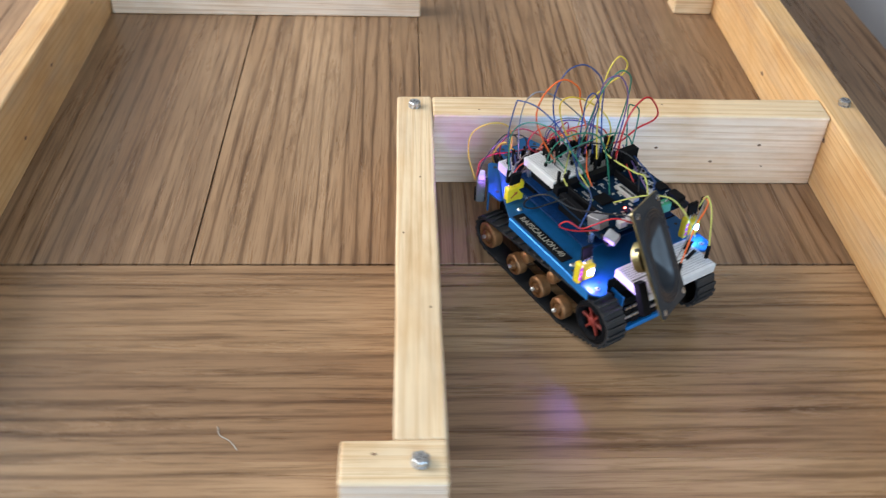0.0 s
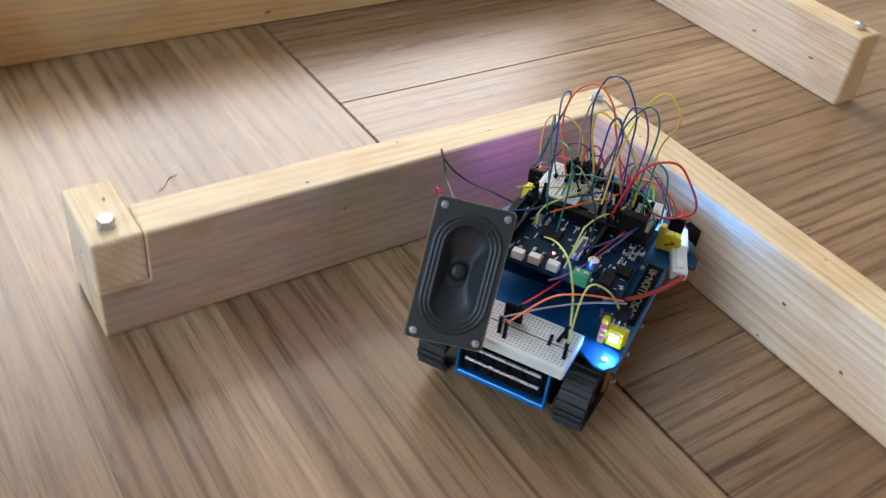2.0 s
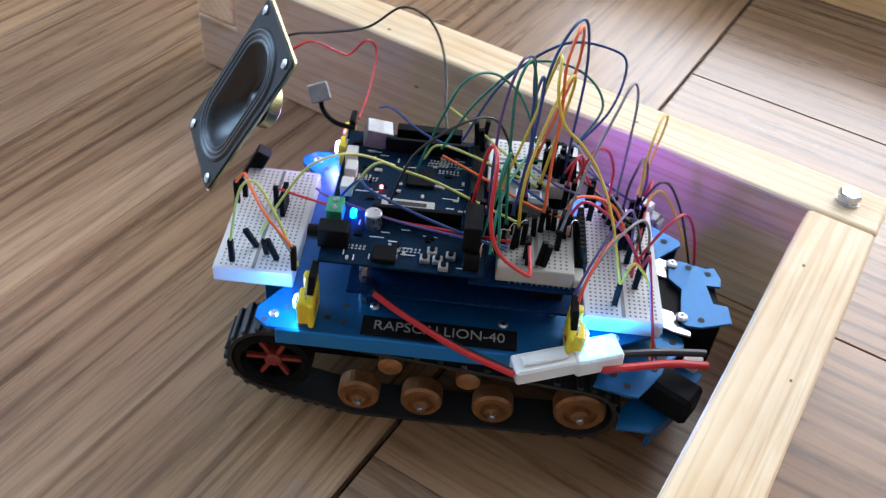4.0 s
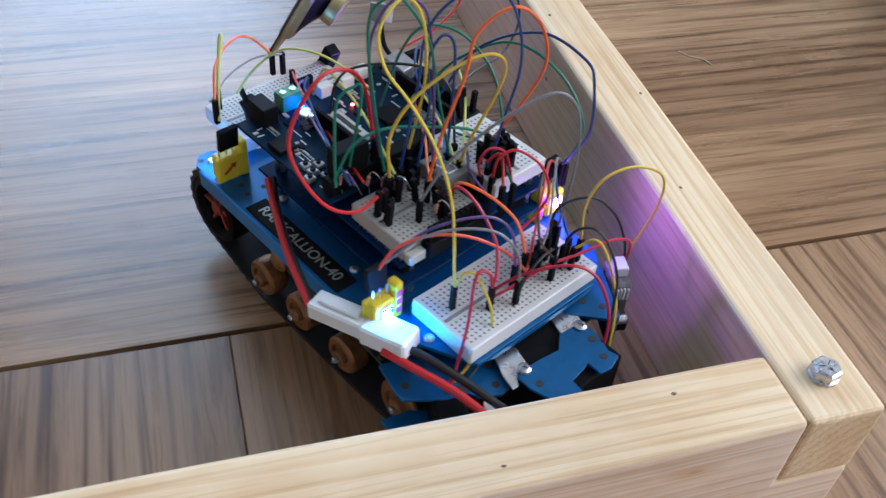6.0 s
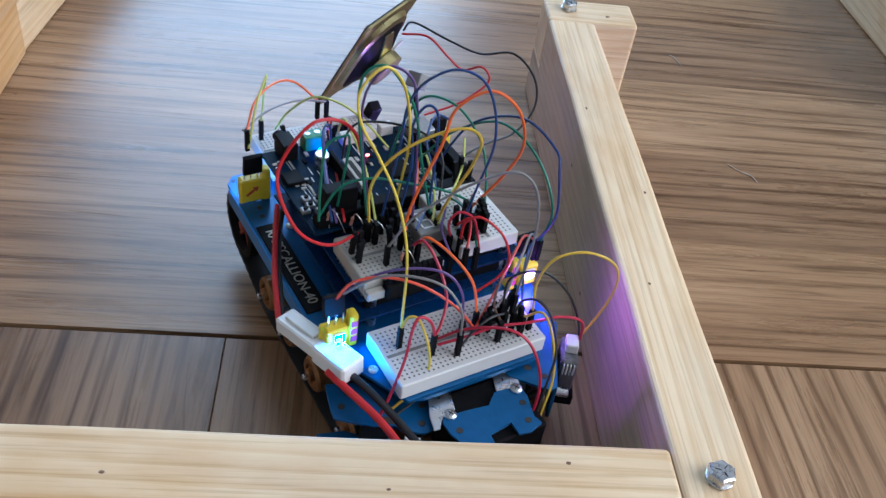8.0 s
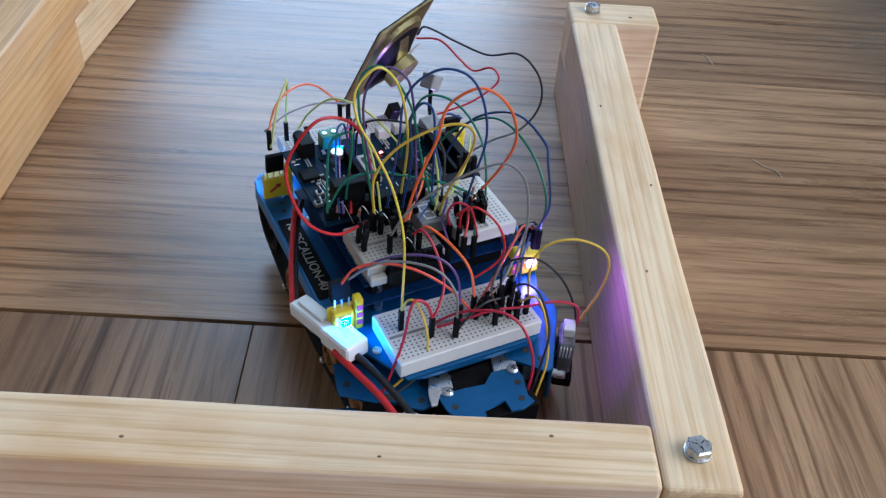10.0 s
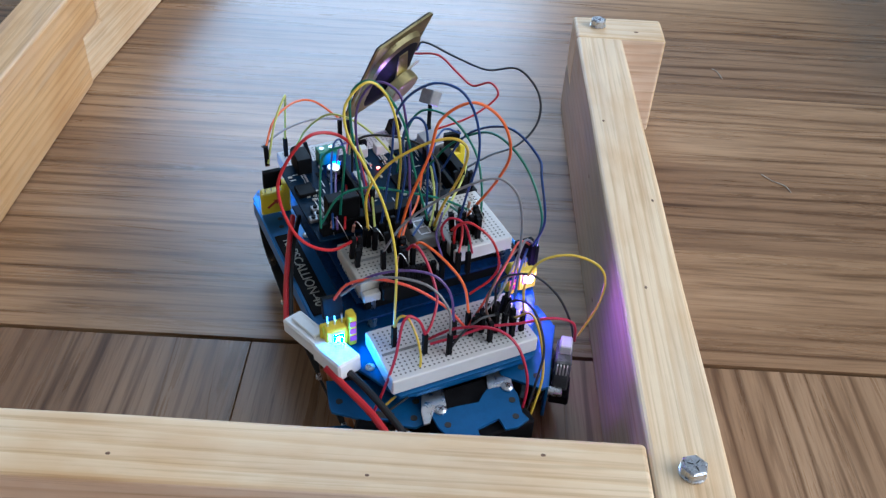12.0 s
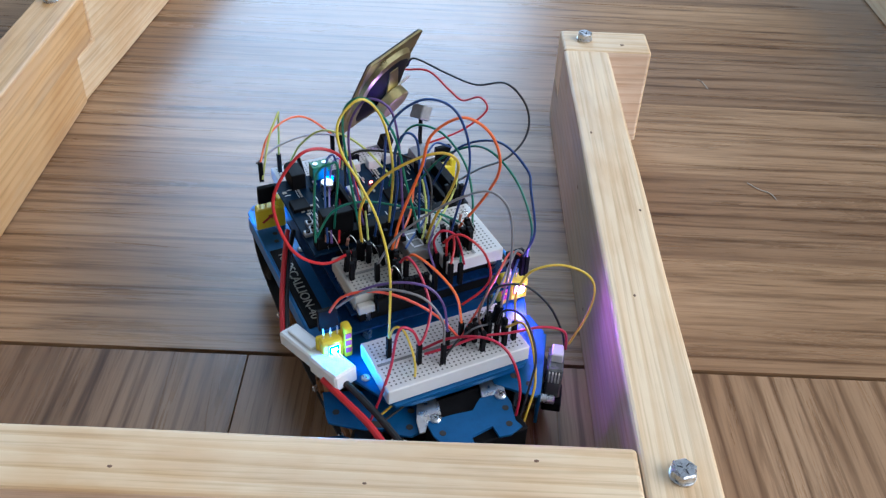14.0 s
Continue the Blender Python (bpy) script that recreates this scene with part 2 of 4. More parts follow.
def plate(outline, z0, z1, bevel=0.0, bm=None):
    """A flat plate from an outline in plan."""
    b = bmesh.new()
    lo = [b.verts.new((x, y, z0)) for x, y in outline]
    hi = [b.verts.new((x, y, z1)) for x, y in outline]
    b.faces.new(lo[::-1])
    b.faces.new(hi)
    n = len(outline)
    for k in range(n):
        b.faces.new((lo[k], lo[(k + 1) % n], hi[(k + 1) % n], hi[k]))
    if bevel:
        bmesh.ops.bevel(b, geom=b.edges[:], offset=bevel, segments=2, profile=0.5, affect="EDGES")
    return joined(bm, b)


def curve_through(points, per=7):
    pts = [Vector(p) for p in points]
    pts = [2 * pts[0] - pts[1], *pts, 2 * pts[-1] - pts[-2]]
    out = []
    for a, b, c, d in zip(pts, pts[1:], pts[2:], pts[3:]):
        for k in range(per):
            t = k / per
            out.append(0.5 * (2 * b + (c - a) * t + (2 * a - 5 * b + 4 * c - d) * t * t + (3 * b - a - 3 * c + d) * t * t * t))
    out.append(pts[-2])
    return out


def tube(points, r, seg=7, per=7):
    """A round wire along a smooth line through the points."""
    line = curve_through(points, per)
    b = bmesh.new()
    side = Vector((0.3, 0.5, 0.81))
    rings = []
    for k, p in enumerate(line):
        way = (line[min(k + 1, len(line) - 1)] - line[max(k - 1, 0)]).normalized()
        side = (side - way * side.dot(way)).normalized()
        up = way.cross(side)
        rings.append([b.verts.new(p + r * (math.cos(6.28319 * j / seg) * side + math.sin(6.28319 * j / seg) * up)) for j in range(seg)])
    for a, c in zip(rings, rings[1:]):
        for j in range(seg):
            b.faces.new((a[j], a[(j + 1) % seg], c[(j + 1) % seg], c[j]))
    b.faces.new(rings[0][::-1])
    b.faces.new(rings[-1])
    return b


# ---------------------------------------------------------------- floor and room
JOINT = -0.1395   # where the planks change direction
PITCH = 0.2335
floor = tagged(part("floor", bx((-2.2, -2.6, -0.06), (2.2, 2.4, -0.006)), SUBFLOOR), "brown walnut-look plank floor with dark joints", "floor", kind="structure")


def plank(length, width, edge):
    return bx((-length / 2, -width / 2, -0.006), (length / 2, width / 2, 0), edge)


def lay(name_length, width, spots, turn, edge=0.0004):
    ob = None
    for x, y in spots:
        if ob is None:
            ob = part("plank", plank(name_length, width, edge), PLANK, floor)
        else:
            ob2 = new("plank", ob.data)
            ob2.parent = floor
            ob = ob2
        ob.matrix_basis = pose(x, y, 0, 0, 0, turn)


lay(1.2 - 0.001, PITCH - 0.0014, [(-0.0095 + PITCH * (k + 0.5) - 0.0009 * (k > 0), JOINT + 0.0018 + 0.6) for k in range(-8, 9)], 90)
lay(1.2 - 0.001, PITCH - 0.0014, [(-0.0095 + PITCH * (k + 0.5), JOINT + 0.0018 + 1.8) for k in range(-8, 9)], 90)
NARROW = 0.1185
lay(3.0, NARROW - 0.0001, [((0.7, 0.45, 0.55)[k % 3], JOINT - 0.0008 - NARROW * (k + 0.5)) for k in range(0, 20)], 0, 0.0)
lay(1.15, NARROW - 0.0001, [((0.7, 0.45, 0.55)[k % 3] - 2.076, JOINT - 0.0008 - NARROW * (k + 0.5)) for k in range(0, 20)], 0, 0.0)


def wall(name, lo, hi, mat=None):
    return tagged(part(name, bx(lo, hi), mat or PLASTER), "plain painted room wall", "wall", kind="structure")


south = bx((-2.3, -2.7, 0), (-0.2, -2.6, 2.5))
for lo, hi in (((1.14, -2.7, 0), (2.3, -2.6, 2.5)), ((-0.2, -2.7, 0), (1.14, -2.6, 0.28)), ((-0.2, -2.7, 2.42), (1.14, -2.6, 2.5))):
    bx(lo, hi, 0, south)
tagged(part("wall_south", south, PLASTER), "white plastered wall with a large window opening", "wall", kind="structure")
west = bx((-2.3, -2.6, 0), (-2.2, -1.0, 2.5))
for lo, hi in (((-2.3, 1.9, 0), (-2.2, 2.4, 2.5)), ((-2.3, -1.0, 0), (-2.2, 1.9, 0.55)), ((-2.3, -1.0, 2.35), (-2.2, 1.9, 2.5))):
    bx(lo, hi, 0, west)
tagged(part("wall_west", west, PLASTER), "white plastered wall with a window opening", "wall", kind="structure")
wall("wall_east", (2.2, -2.6, 0), (2.3, 2.4, 2.5))
wall("wall_north", (-2.3, 2.4, 0), (2.3, 2.5, 2.5))
wall("wall_return", (0.655, 0.12, 0), (0.75, 2.4, 2.5), GREY_PAINT)
tagged(part("ceiling", bx((-2.3, -2.7, 2.5), (2.3, 2.5, 2.6)), CEILING_WHITE), "plain white ceiling", "ceiling", kind="structure")


# ---------------------------------------------------------------- timber frame
H, T = 0.089, 0.038


def timber(length, start="full", end="full", lap=T):
    """A plank on edge along x, from 0 to length. An end with "low" keeps its lower half only for a lap, "high" its upper half."""
    a0 = {"full": (0, 0), "low": (0, lap), "high": (lap, 0)}[start]
    b0 = {"full": (0, 0), "low": (0, lap), "high": (lap, 0)}[end]
    lo0, hi0, lo1, hi1 = a0[0], a0[1], length - b0[0], length - b0[1]
    raw = [(lo0, 0), (lo1, 0), (lo1, H / 2), (hi1, H / 2), (hi1, H), (hi0, H), (hi0, H / 2), (lo0, H / 2)]
    line = [p for k, p in enumerate(raw) if p != raw[k - 1]]
    b = bmesh.new()
    near = [b.verts.new((x, -T / 2, z)) for x, z in line]
    far = [b.verts.new((x, T / 2, z)) for x, z in line]
    b.faces.new(near)
    b.faces.new(far[::-1])
    n = len(line)
    for k in range(n):
        b.faces.new((near[k], far[k], far[(k + 1) % n], near[(k + 1) % n]))
    bmesh.ops.dissolve_limit(b, angle_limit=0.01, verts=b.verts[:], edges=b.edges[:])
    bmesh.ops.bevel(b, geom=b.edges[:], offset=0.0028, segments=3, profile=0.5, affect="EDGES")
    for k in range(1, int(length / 0.025)):
        bmesh.ops.bisect_plane(b, geom=b.verts[:] + b.edges[:] + b.faces[:], plane_co=(0.025 * k + 0.003, 0, 0), plane_no=(1, 0, 0))
    for v in b.verts:
        if v.co.z > 0.004:
            worn = Vector((v.co.x * 11 + length * 7, v.co.y * 40, v.co.z * 25))
            v.co.y += 0.0006 * noise.noise(worn)
            v.co.z += 0.0007 * noise.noise(worn + Vector((5, 2, 9)))
    return b


def beam(x, y, turn, length, label, start="full", end="full", planed=PINE, sides=PINE):
    """A beam on edge; its wide sides may be rougher wood than its planed edges, or wood with shade in its tint."""
    ob = part("timber_beam", timber(length, start, end), planed)
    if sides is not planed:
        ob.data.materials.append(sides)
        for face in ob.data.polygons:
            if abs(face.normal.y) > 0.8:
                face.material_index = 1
    ob.matrix_basis = pose(x, y, 0, 0, 0, turn)
    return tagged(ob, label, "timber beam", "timber frame beams", kind="thing")


beam_a = beam(-0.019, 0.038, -90, 0.501, "pale pine beam with lap joints, lying on edge", "high", "low", sides=PINE_GREY_SHADED)
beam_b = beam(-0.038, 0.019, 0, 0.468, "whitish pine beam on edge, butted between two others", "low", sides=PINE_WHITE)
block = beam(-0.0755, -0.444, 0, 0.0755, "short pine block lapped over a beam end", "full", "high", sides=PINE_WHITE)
beam_c = beam(0.449, 1.3, -90, 1.79, "long orange-tinted pine beam lapped at its end", end="high", planed=PINE_ORANGE, sides=PINE_ORANGE)
beam(0.4505, -0.4535, -95, 1.3, "pale pine beam continuing past a lap joint", start="low")
beam_d = beam(-0.469, -0.46, 90, 1.5, "long knotty pine beam lying on edge", planed=PINE_ORANGE, sides=PINE_ORANGE)
beam(-0.424, -1.5, 90, 1.03, "pine beam on edge beside the floor joint")
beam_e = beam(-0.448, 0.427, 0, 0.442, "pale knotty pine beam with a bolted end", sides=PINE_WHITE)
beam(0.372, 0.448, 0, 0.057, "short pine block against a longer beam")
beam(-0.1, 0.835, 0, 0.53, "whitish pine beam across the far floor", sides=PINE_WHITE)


KNOT = mottled("dark_knot", (0.19, 0.105, 0.06), 0.6, 0, 500, 0.5)


def knot(owner, x, y, z, face, r=0.0022):
    """A small dark knot set in a beam's side ("-y", "+y") or top ("z"), in the beam's own space."""
    r *= 0.72
    disc = lathe([(r, -0.001), (r, 0.0001), (r * 0.6, 0.0002)], 10)
    turned(disc, Matrix.Diagonal((1.25, 0.85, 1, 1)))
    turn = {"z": pose(x, y, H), "-y": pose(x, -T / 2, z, 90), "+y": pose(x, T / 2, z, -90)}[face]
    part("knot", turned(disc, turn), KNOT, owner)


for x, z in ((0.246, 0.049), (0.36, 0.053), (0.236, 0.006), (0.369, 0.025), (0.31, 0.031)):
    knot(beam_b, x + 0.038, 0, z, "-y", 0.0024 if z > 0.03 else 0.0016)
for x, y in ((0.25, 0.005), (0.131, 0.009), (0.05, -0.008)):
    knot(beam_b, x + 0.038, y, 0, "z", 0.0014)
for x, z in ((-0.149, 0.034), (-0.059, 0.039), (-0.3, 0.05)):
    knot(beam_e, x + 0.448, 0, z, "-y", 0.003)
for x, z in ((0.21, 0.022), (0.3, 0.06)):
    knot(beam_a, x, 0, z, "+y", 0.002)
for x, y in ((0.235, -0.012), (0.15, 0.004), (0.33, 0.01)):
    knot(beam_a, x, y, 0, "z", 0.0013)
knot(block, 0.04, 0, 0.06, "-y", 0.0024)
knot(block, 0.024, 0.006, 0, "z", 0.002)
for x, z in ((1.496, 0.038), (1.3, 0.06), (1.1, 0.03)):
    knot(beam_c, x, 0, z, "-y", 0.0045)
for x, z in ((0.5, 0.03), (0.33, 0.015), (0.62, 0.055), (0.8, 0.05), (0.95, 0.03)):
    knot(beam_d, x, 0, z, "-y", 0.0035)


def hex_bolt(x, y):
    root = tagged(new("hex_bolt"), "zinc hex bolt head sunk in a timber beam", "bolt", "frame bolts")
    root.matrix_basis = pose(x, y, H, 0, 0, 17 + 40 * x)
    head = lathe([(0.0058, 0.0014), (0.0066, 0.002), (0.0066, 0.0058), (0.0055, 0.0066)], 6)
    part("bolt_head", head, STEEL, root)
    part("flange", lathe([(0.0062, 0.0), (0.0066, 0.0003), (0.0066, 0.0014), (0.006, 0.0016)], 24), STEEL, root)
    for k in range(3):
        part("grade_mark", turned(bx((-0.0002, 0.001, 0.0066), (0.0002, 0.0036, 0.0068)), pose(0, 0, 0, 0, 0, 120 * k)), DARK, root)
    return root


for x, y in ((-0.019, 0.0165), (-0.0195, -0.4455), (0.4535, 0.026), (-0.026, 0.43), (0.452, -0.473)):
    hex_bolt(x, y)


def scratch(points):
    ob = part("floor_scratch", tube(points, 0.0004, 5, 4), CREAM_PLASTIC)
    return tagged(ob, "thin pale fibre lying on the plank floor", "fibre")


scratch([(-0.165, -0.366, 0.0005), (-0.172, -0.357, 0.0007), (-0.181, -0.351, 0.0006), (-0.184, -0.342, 0.0005)])
scratch([(-0.165, -0.53, 0.0005), (-0.162, -0.545, 0.0006), (-0.158, -0.55, 0.0005)])

# ---------------------------------------------------------------- tracked robot
robot = tagged(new("tracked_robot"), "blue tracked robot covered in breadboards and coloured jumper wires", "robot")


def rp(name, bm, mat, label="", parent=None, smooth=False):
    return part(name, bm, mat, parent or robot, label, smooth)


# chassis
deck_line = [(0.101, 0.062), (0.101, 0.069), (0.094, 0.0745), (-0.045, 0.0752), (-0.062, 0.07), (-0.1, 0.051), (-0.1, -0.028), (-0.085, -0.036),
             (-0.062, -0.05), (-0.03, -0.0645), (0.094, -0.066), (0.101, -0.06), (0.101, -0.054), (0.086, -0.04), (0.086, 0.04)]
deck = rp("deck_plate", plate(deck_line, 0.0705, 0.0725, 0.0004), BLUE, "blue anodised aluminium deck plate")
for s, y in ((1, 0.0745), (-1, -0.065)):
    rp("deck_flange", bx((-0.028, y - 0.001, 0.062), (0.09, y + 0.001, 0.0722), 0.0006), BLUE_EDGE)
hull = bx((-0.085, -0.036, 0.012), (0.088, 0.036, 0.0705), 0.003)
rp("hull", hull, DARK, "black box hull between the tracks")
frame_bars = bx((0.088, -0.036, 0.0135), (0.104, 0.036, 0.0155), 0.0005)
for s in (1, -1):
    bx((0.088, s * 0.035 - 0.001, 0.0155), (0.104, s * 0.035 + 0.001, 0.062), 0.0005, frame_bars)
bx((0.1, -0.036, 0.0135), (0.104, 0.036, 0.018), 0.0008, frame_bars)
rp("front_frame", frame_bars, BLUE_EDGE, "bright blue folded front frame")
pack = bx((0.084, -0.033, 0.017), (0.1, 0.033, 0.05), 0.003)
for k in range(5):
    bx((0.099, -0.029 + 0.012 * k, 0.021), (0.1022, -0.02 + 0.012 * k, 0.031), 0.001, pack)
    bx((0.099, -0.029 + 0.012 * k, 0.034), (0.1022, -0.02 + 0.012 * k, 0.045), 0.001, pack)
rp("battery_holder", pack, DARK, "black ribbed battery holder")
for k in range(2):
    rp("contact_bar", turned(lathe([(0.0016, -0.029), (0.0016, 0.029)], 10), pose(0.103, 0, 0.0325 + 0.012 * k, 90)), STEEL)

WHEELS = [(0.0945, 0.0365, 0.021), (0.05, 0.016, 0.0135), (0.0165, 0.016, 0.0135), (-0.0215, 0.016, 0.0135), (-0.067, 0.021, 0.017)]


def belt_line(n=96):
    """The outline of a belt drawn tight round the wheels, as points and normals in x, z."""
    out = []
    for k in range(n):
        a = 2 * math.pi * k / n
        d = Vector((math.cos(a), math.sin(a)))
        out.append(max((d.dot(Vector((x, z))) + r, i) for i, (x, z, r) in enumerate(WHEELS)) + (d,))
    pts = []
    for (h, i, d) in out:
        x, z, r = WHEELS[i]
        pts.append((Vector((x, z)) + r * d, d))
    line = []
    for (p, d), (q, e) in zip(pts, pts[1:] + pts[:1]):
        steps = max(1, round((q - p).length / 0.006))
        for j in range(steps):
            line.append((p.lerp(q, j / steps), d.lerp(e, j / steps).normalized()))
    return line


def track(s):
    y0, y1 = (0.046, 0.0675) if s > 0 else (-0.04, -0.061)
    ym = (y0 + y1) / 2 + s * 0.006
    line = belt_line()
    b = bmesh.new()
    rings = []
    for p, d in line:
        q = p + 0.0022 * d
        rings.append([b.verts.new((p.x, y0, p.y)), b.verts.new((p.x, y1, p.y)), b.verts.new((q.x, y1, q.y)), b.verts.new((q.x, y0, q.y))])
    for a, c in zip(rings, rings[1:] + rings[:1]):
        for j in range(4):
            b.faces.new((a[j], a[(j + 1) % 4], c[(j + 1) % 4], c[j]))
    belt = rp("track", b, RUBBER, "black rubber track belt")
    lug = bx((-0.0016, -0.0105, 0), (0.0016, 0.0105, 0.0022), 0.0004)
    first = None
    run, last = 0.0, None
    for p, d in line:
        run += 0 if last is None else (p - last).length
        last = p
        if first is None or run >= 0.0062:
            run = 0.0
            if first is None:
                first = part("track_lug", lug, RUBBER, belt)
                ob = first
            else:
                ob = new("track_lug", first.data)
                ob.parent = belt
            q = p + 0.0021 * d
            ob.matrix_basis = pose(q.x, (y0 + y1) / 2, q.y, 0, 90 - math.degrees(math.atan2(d.y, d.x)), 0)
    for x, z, r in WHEELS[1:]:
        k = 0.84 * r / 0.0135
        prof = [(0.0125 * k, -0.006), (0.0132 * k, -0.0045), (0.0132 * k, 0.003), (0.0118 * k, 0.0046), (0.0085 * k, 0.0046), (0.008 * k, 0.003), (0.0052 * k, 0.003), (0.0046 * k, 0.0062), (0.0022 * k, 0.0068)]
        wheel = rp("road_wheel", turned(lathe(prof, 28), pose(x, ym, z, -90 * s)), BRASS, "bronze-coloured stepped road wheel", smooth=False)
        part("axle_nut", turned(lathe([(0.0022, 0.006), (0.0022, 0.009), (0.0014, 0.0098)], 6), pose(x, ym, z, -90 * s)), STEEL, wheel)
    for x, z in ((0.034, 0.0415), (-0.0065, 0.036)):
        rp("return_roller", turned(lathe([(0.006, -0.006), (0.0064, -0.004), (0.0064, 0.003), (0.005, 0.0042), (0.0024, 0.0052)], 20), pose(x, ym, z, -90 * s)), BRASS, "small bronze return roller")
    x, z, r = WHEELS[0]
    spr = lathe([(0.0195, -0.008), (0.0202, -0.006), (0.0202, 0.0045), (0.0165, 0.0055), (0.0145, 0.002), (0.0145, -0.008)], 30)
    spr = rp("drive_sprocket", turned(spr, pose(x, ym, z, -90 * s)), DARK, "black toothed drive sprocket")
    hub = lathe([(0.0045, -0.006), (0.0045, 0.003), (0.003, 0.0042)], 14)
    for k in range(6):
        joined(hub, turned(bx((0.003, -0.0011, -0.001), (0.0142, 0.0011, 0.002), 0.0004), pose(0, 0, 0, 0, 0, 60 * k)))
    part("hub_spokes", turned(hub, pose(x, ym, z, -90 * s)), SPROCKET_RED, spr, "dark red spoked hub")
    rp("side_plate", bx((-0.075, s * 0.0375 - 0.0015, 0.013), (0.095, s * 0.0375 + 0.0015, 0.06), 0.001), DARK, "dark inner side plate behind the wheels")
    return belt


for s in (1, -1):
    track(s)

# name plates on both edges of the deck
for s in (1, -1):
    yp = 0.0672 if s > 0 else -0.0565
    base = rp("name_plate", bx((-0.027, yp - 0.0062, 0.0725), (0.049, yp + 0.0062, 0.0736), 0.0004), DARK, "black engraved name plate")
    text = bpy.data.curves.new("letters", "FONT")
    text.body, text.size, text.align_x, text.align_y, text.extrude = "RAPSCALLION-40", 0.0083, "CENTER", "CENTER", 0.00015
    tmp = bpy.data.objects.new("letters", text)
    scene.collection.objects.link(tmp)
    me = bpy.data.meshes.new_from_object(tmp.evaluated_get(bpy.context.evaluated_depsgraph_get()))
    bpy.data.objects.remove(tmp)
    me.materials.clear()
    me.materials.append(GOLD_PRINT)
    letters = new("letters", me)
    letters.parent = base
    letters.matrix_basis = pose(0.011, yp, 0.0738, 0, 0, 180 if s > 0 else 0)

SCREWS = [(0.044, 0.054), (-0.02, 0.057), (0.056, -0.056), (-0.033, -0.05), (0.092, 0.066), (0.092, -0.057), (-0.09, 0.03), (-0.09, -0.02), (-0.075, 0.058)]
for x, y in SCREWS:
    sc = lathe([(0.0026, 0.0), (0.0026, 0.0008), (0.0016, 0.0016)], 14)
    rp("deck_screw", turned(sc, pose(x, y, 0.0724)), BRIGHT)
for x, y in ((0.078, 0.0715), (0.066, 0.0645), (0.058, 0.066), (0.058, 0.056), (0.086, 0.061), (0.096, 0.07), (0.086, -0.05), (0.062, -0.06), (0.095, -0.061), (-0.06, 0.064)):
    rp("deck_hole", turned(lathe([(0.0016, 0), (0.0016, 0.00025)], 12), pose(x, y, 0.0724)), HOLE)


def breadboard(lo, hi, cols, rows, mat, label, along="y"):
    """A solderless breadboard with a centre groove and rows of sockets."""
    z = hi[2]
    body = rp("breadboard", bx(lo, hi, 0.0006), mat, label)
    mx, my = (lo[0] + hi[0]) / 2, (lo[1] + hi[1]) / 2
    L, Wd = (hi[1] - lo[1], hi[0] - lo[0]) if along == "y" else (hi[0] - lo[0], hi[1] - lo[1])
    step = (L - 0.004) / cols
    wstep = (Wd - 0.005) / (rows + 1.6)
    # sockets are flat squares on the top, their inner shade given by colour
    b = bmesh.new()
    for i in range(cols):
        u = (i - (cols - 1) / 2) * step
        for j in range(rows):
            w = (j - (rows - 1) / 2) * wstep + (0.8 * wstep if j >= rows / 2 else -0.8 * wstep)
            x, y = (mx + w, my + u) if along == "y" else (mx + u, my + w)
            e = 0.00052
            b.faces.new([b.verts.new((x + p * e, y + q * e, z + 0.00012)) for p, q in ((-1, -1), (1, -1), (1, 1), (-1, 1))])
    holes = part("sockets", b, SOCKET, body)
    tagged(holes, kind="stuff")
    g = 0.0009
    groove = bx((mx - g, lo[1] + 0.002, z - 0.0003), (mx + g, hi[1] - 0.002, z + 0.0002)) if along == "y" else bx((lo[0] + 0.002, my - g, z - 0.0003), (hi[0] - 0.002, my + g, z + 0.0002))
    part("groove", groove, GREY_PLASTIC, body)
    return body


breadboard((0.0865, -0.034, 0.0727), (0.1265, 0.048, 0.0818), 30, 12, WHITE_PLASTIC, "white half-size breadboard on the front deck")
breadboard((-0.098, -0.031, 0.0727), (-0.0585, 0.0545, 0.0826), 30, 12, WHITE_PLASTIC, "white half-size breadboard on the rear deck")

# stacked circuit boards
for x, y in ((0.05, 0.05), (0.05, -0.033), (-0.045, 0.045), (-0.045, -0.033)):
    rp("standoff", turned(lathe([(0.0028, 0.0), (0.0028, 0.034)], 6), pose(x, y, 0.0725)), STEEL)
rp("lower_board", bx((-0.0535, -0.043, 0.085), (0.058, 0.0585, 0.0866), 0.0003), PCB_BLUE, "dark blue lower circuit board")
rp("shield_board", bx((-0.0515, -0.041, 0.0975), (0.0, 0.0565, 0.0991), 0.0003), PCB_BLUE, "dark blue shield circuit board")
board = rp("main_board", bx((-0.0065, -0.042, 0.1065), (0.071, 0.0615, 0.1081), 0.0003), PCB, "navy controller board full of small components")
rp("spacer_block", bx((-0.047, -0.036, 0.0866), (-0.032, 0.05, 0.0975), 0.0005), DARK)
rp("socket_strip", bx((-0.002, 0.036, 0.0866), (0.05, 0.041, 0.1065), 0.0005), DARK)
rp("socket_strip", bx((-0.002, -0.03, 0.0866), (0.05, -0.025, 0.1065), 0.0005), DARK)
pins = None
for k in range(12):
    y = 0.0
    pins = bx((-0.049 + 0.0026 * k, 0.0528, 0.0991), (-0.0478 + 0.0026 * k, 0.054, 0.1003), 0, pins)
rp("solder_pins", pins, BRIGHT, "row of bright solder pins")
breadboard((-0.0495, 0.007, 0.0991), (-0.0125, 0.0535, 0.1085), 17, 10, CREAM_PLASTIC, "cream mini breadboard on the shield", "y")
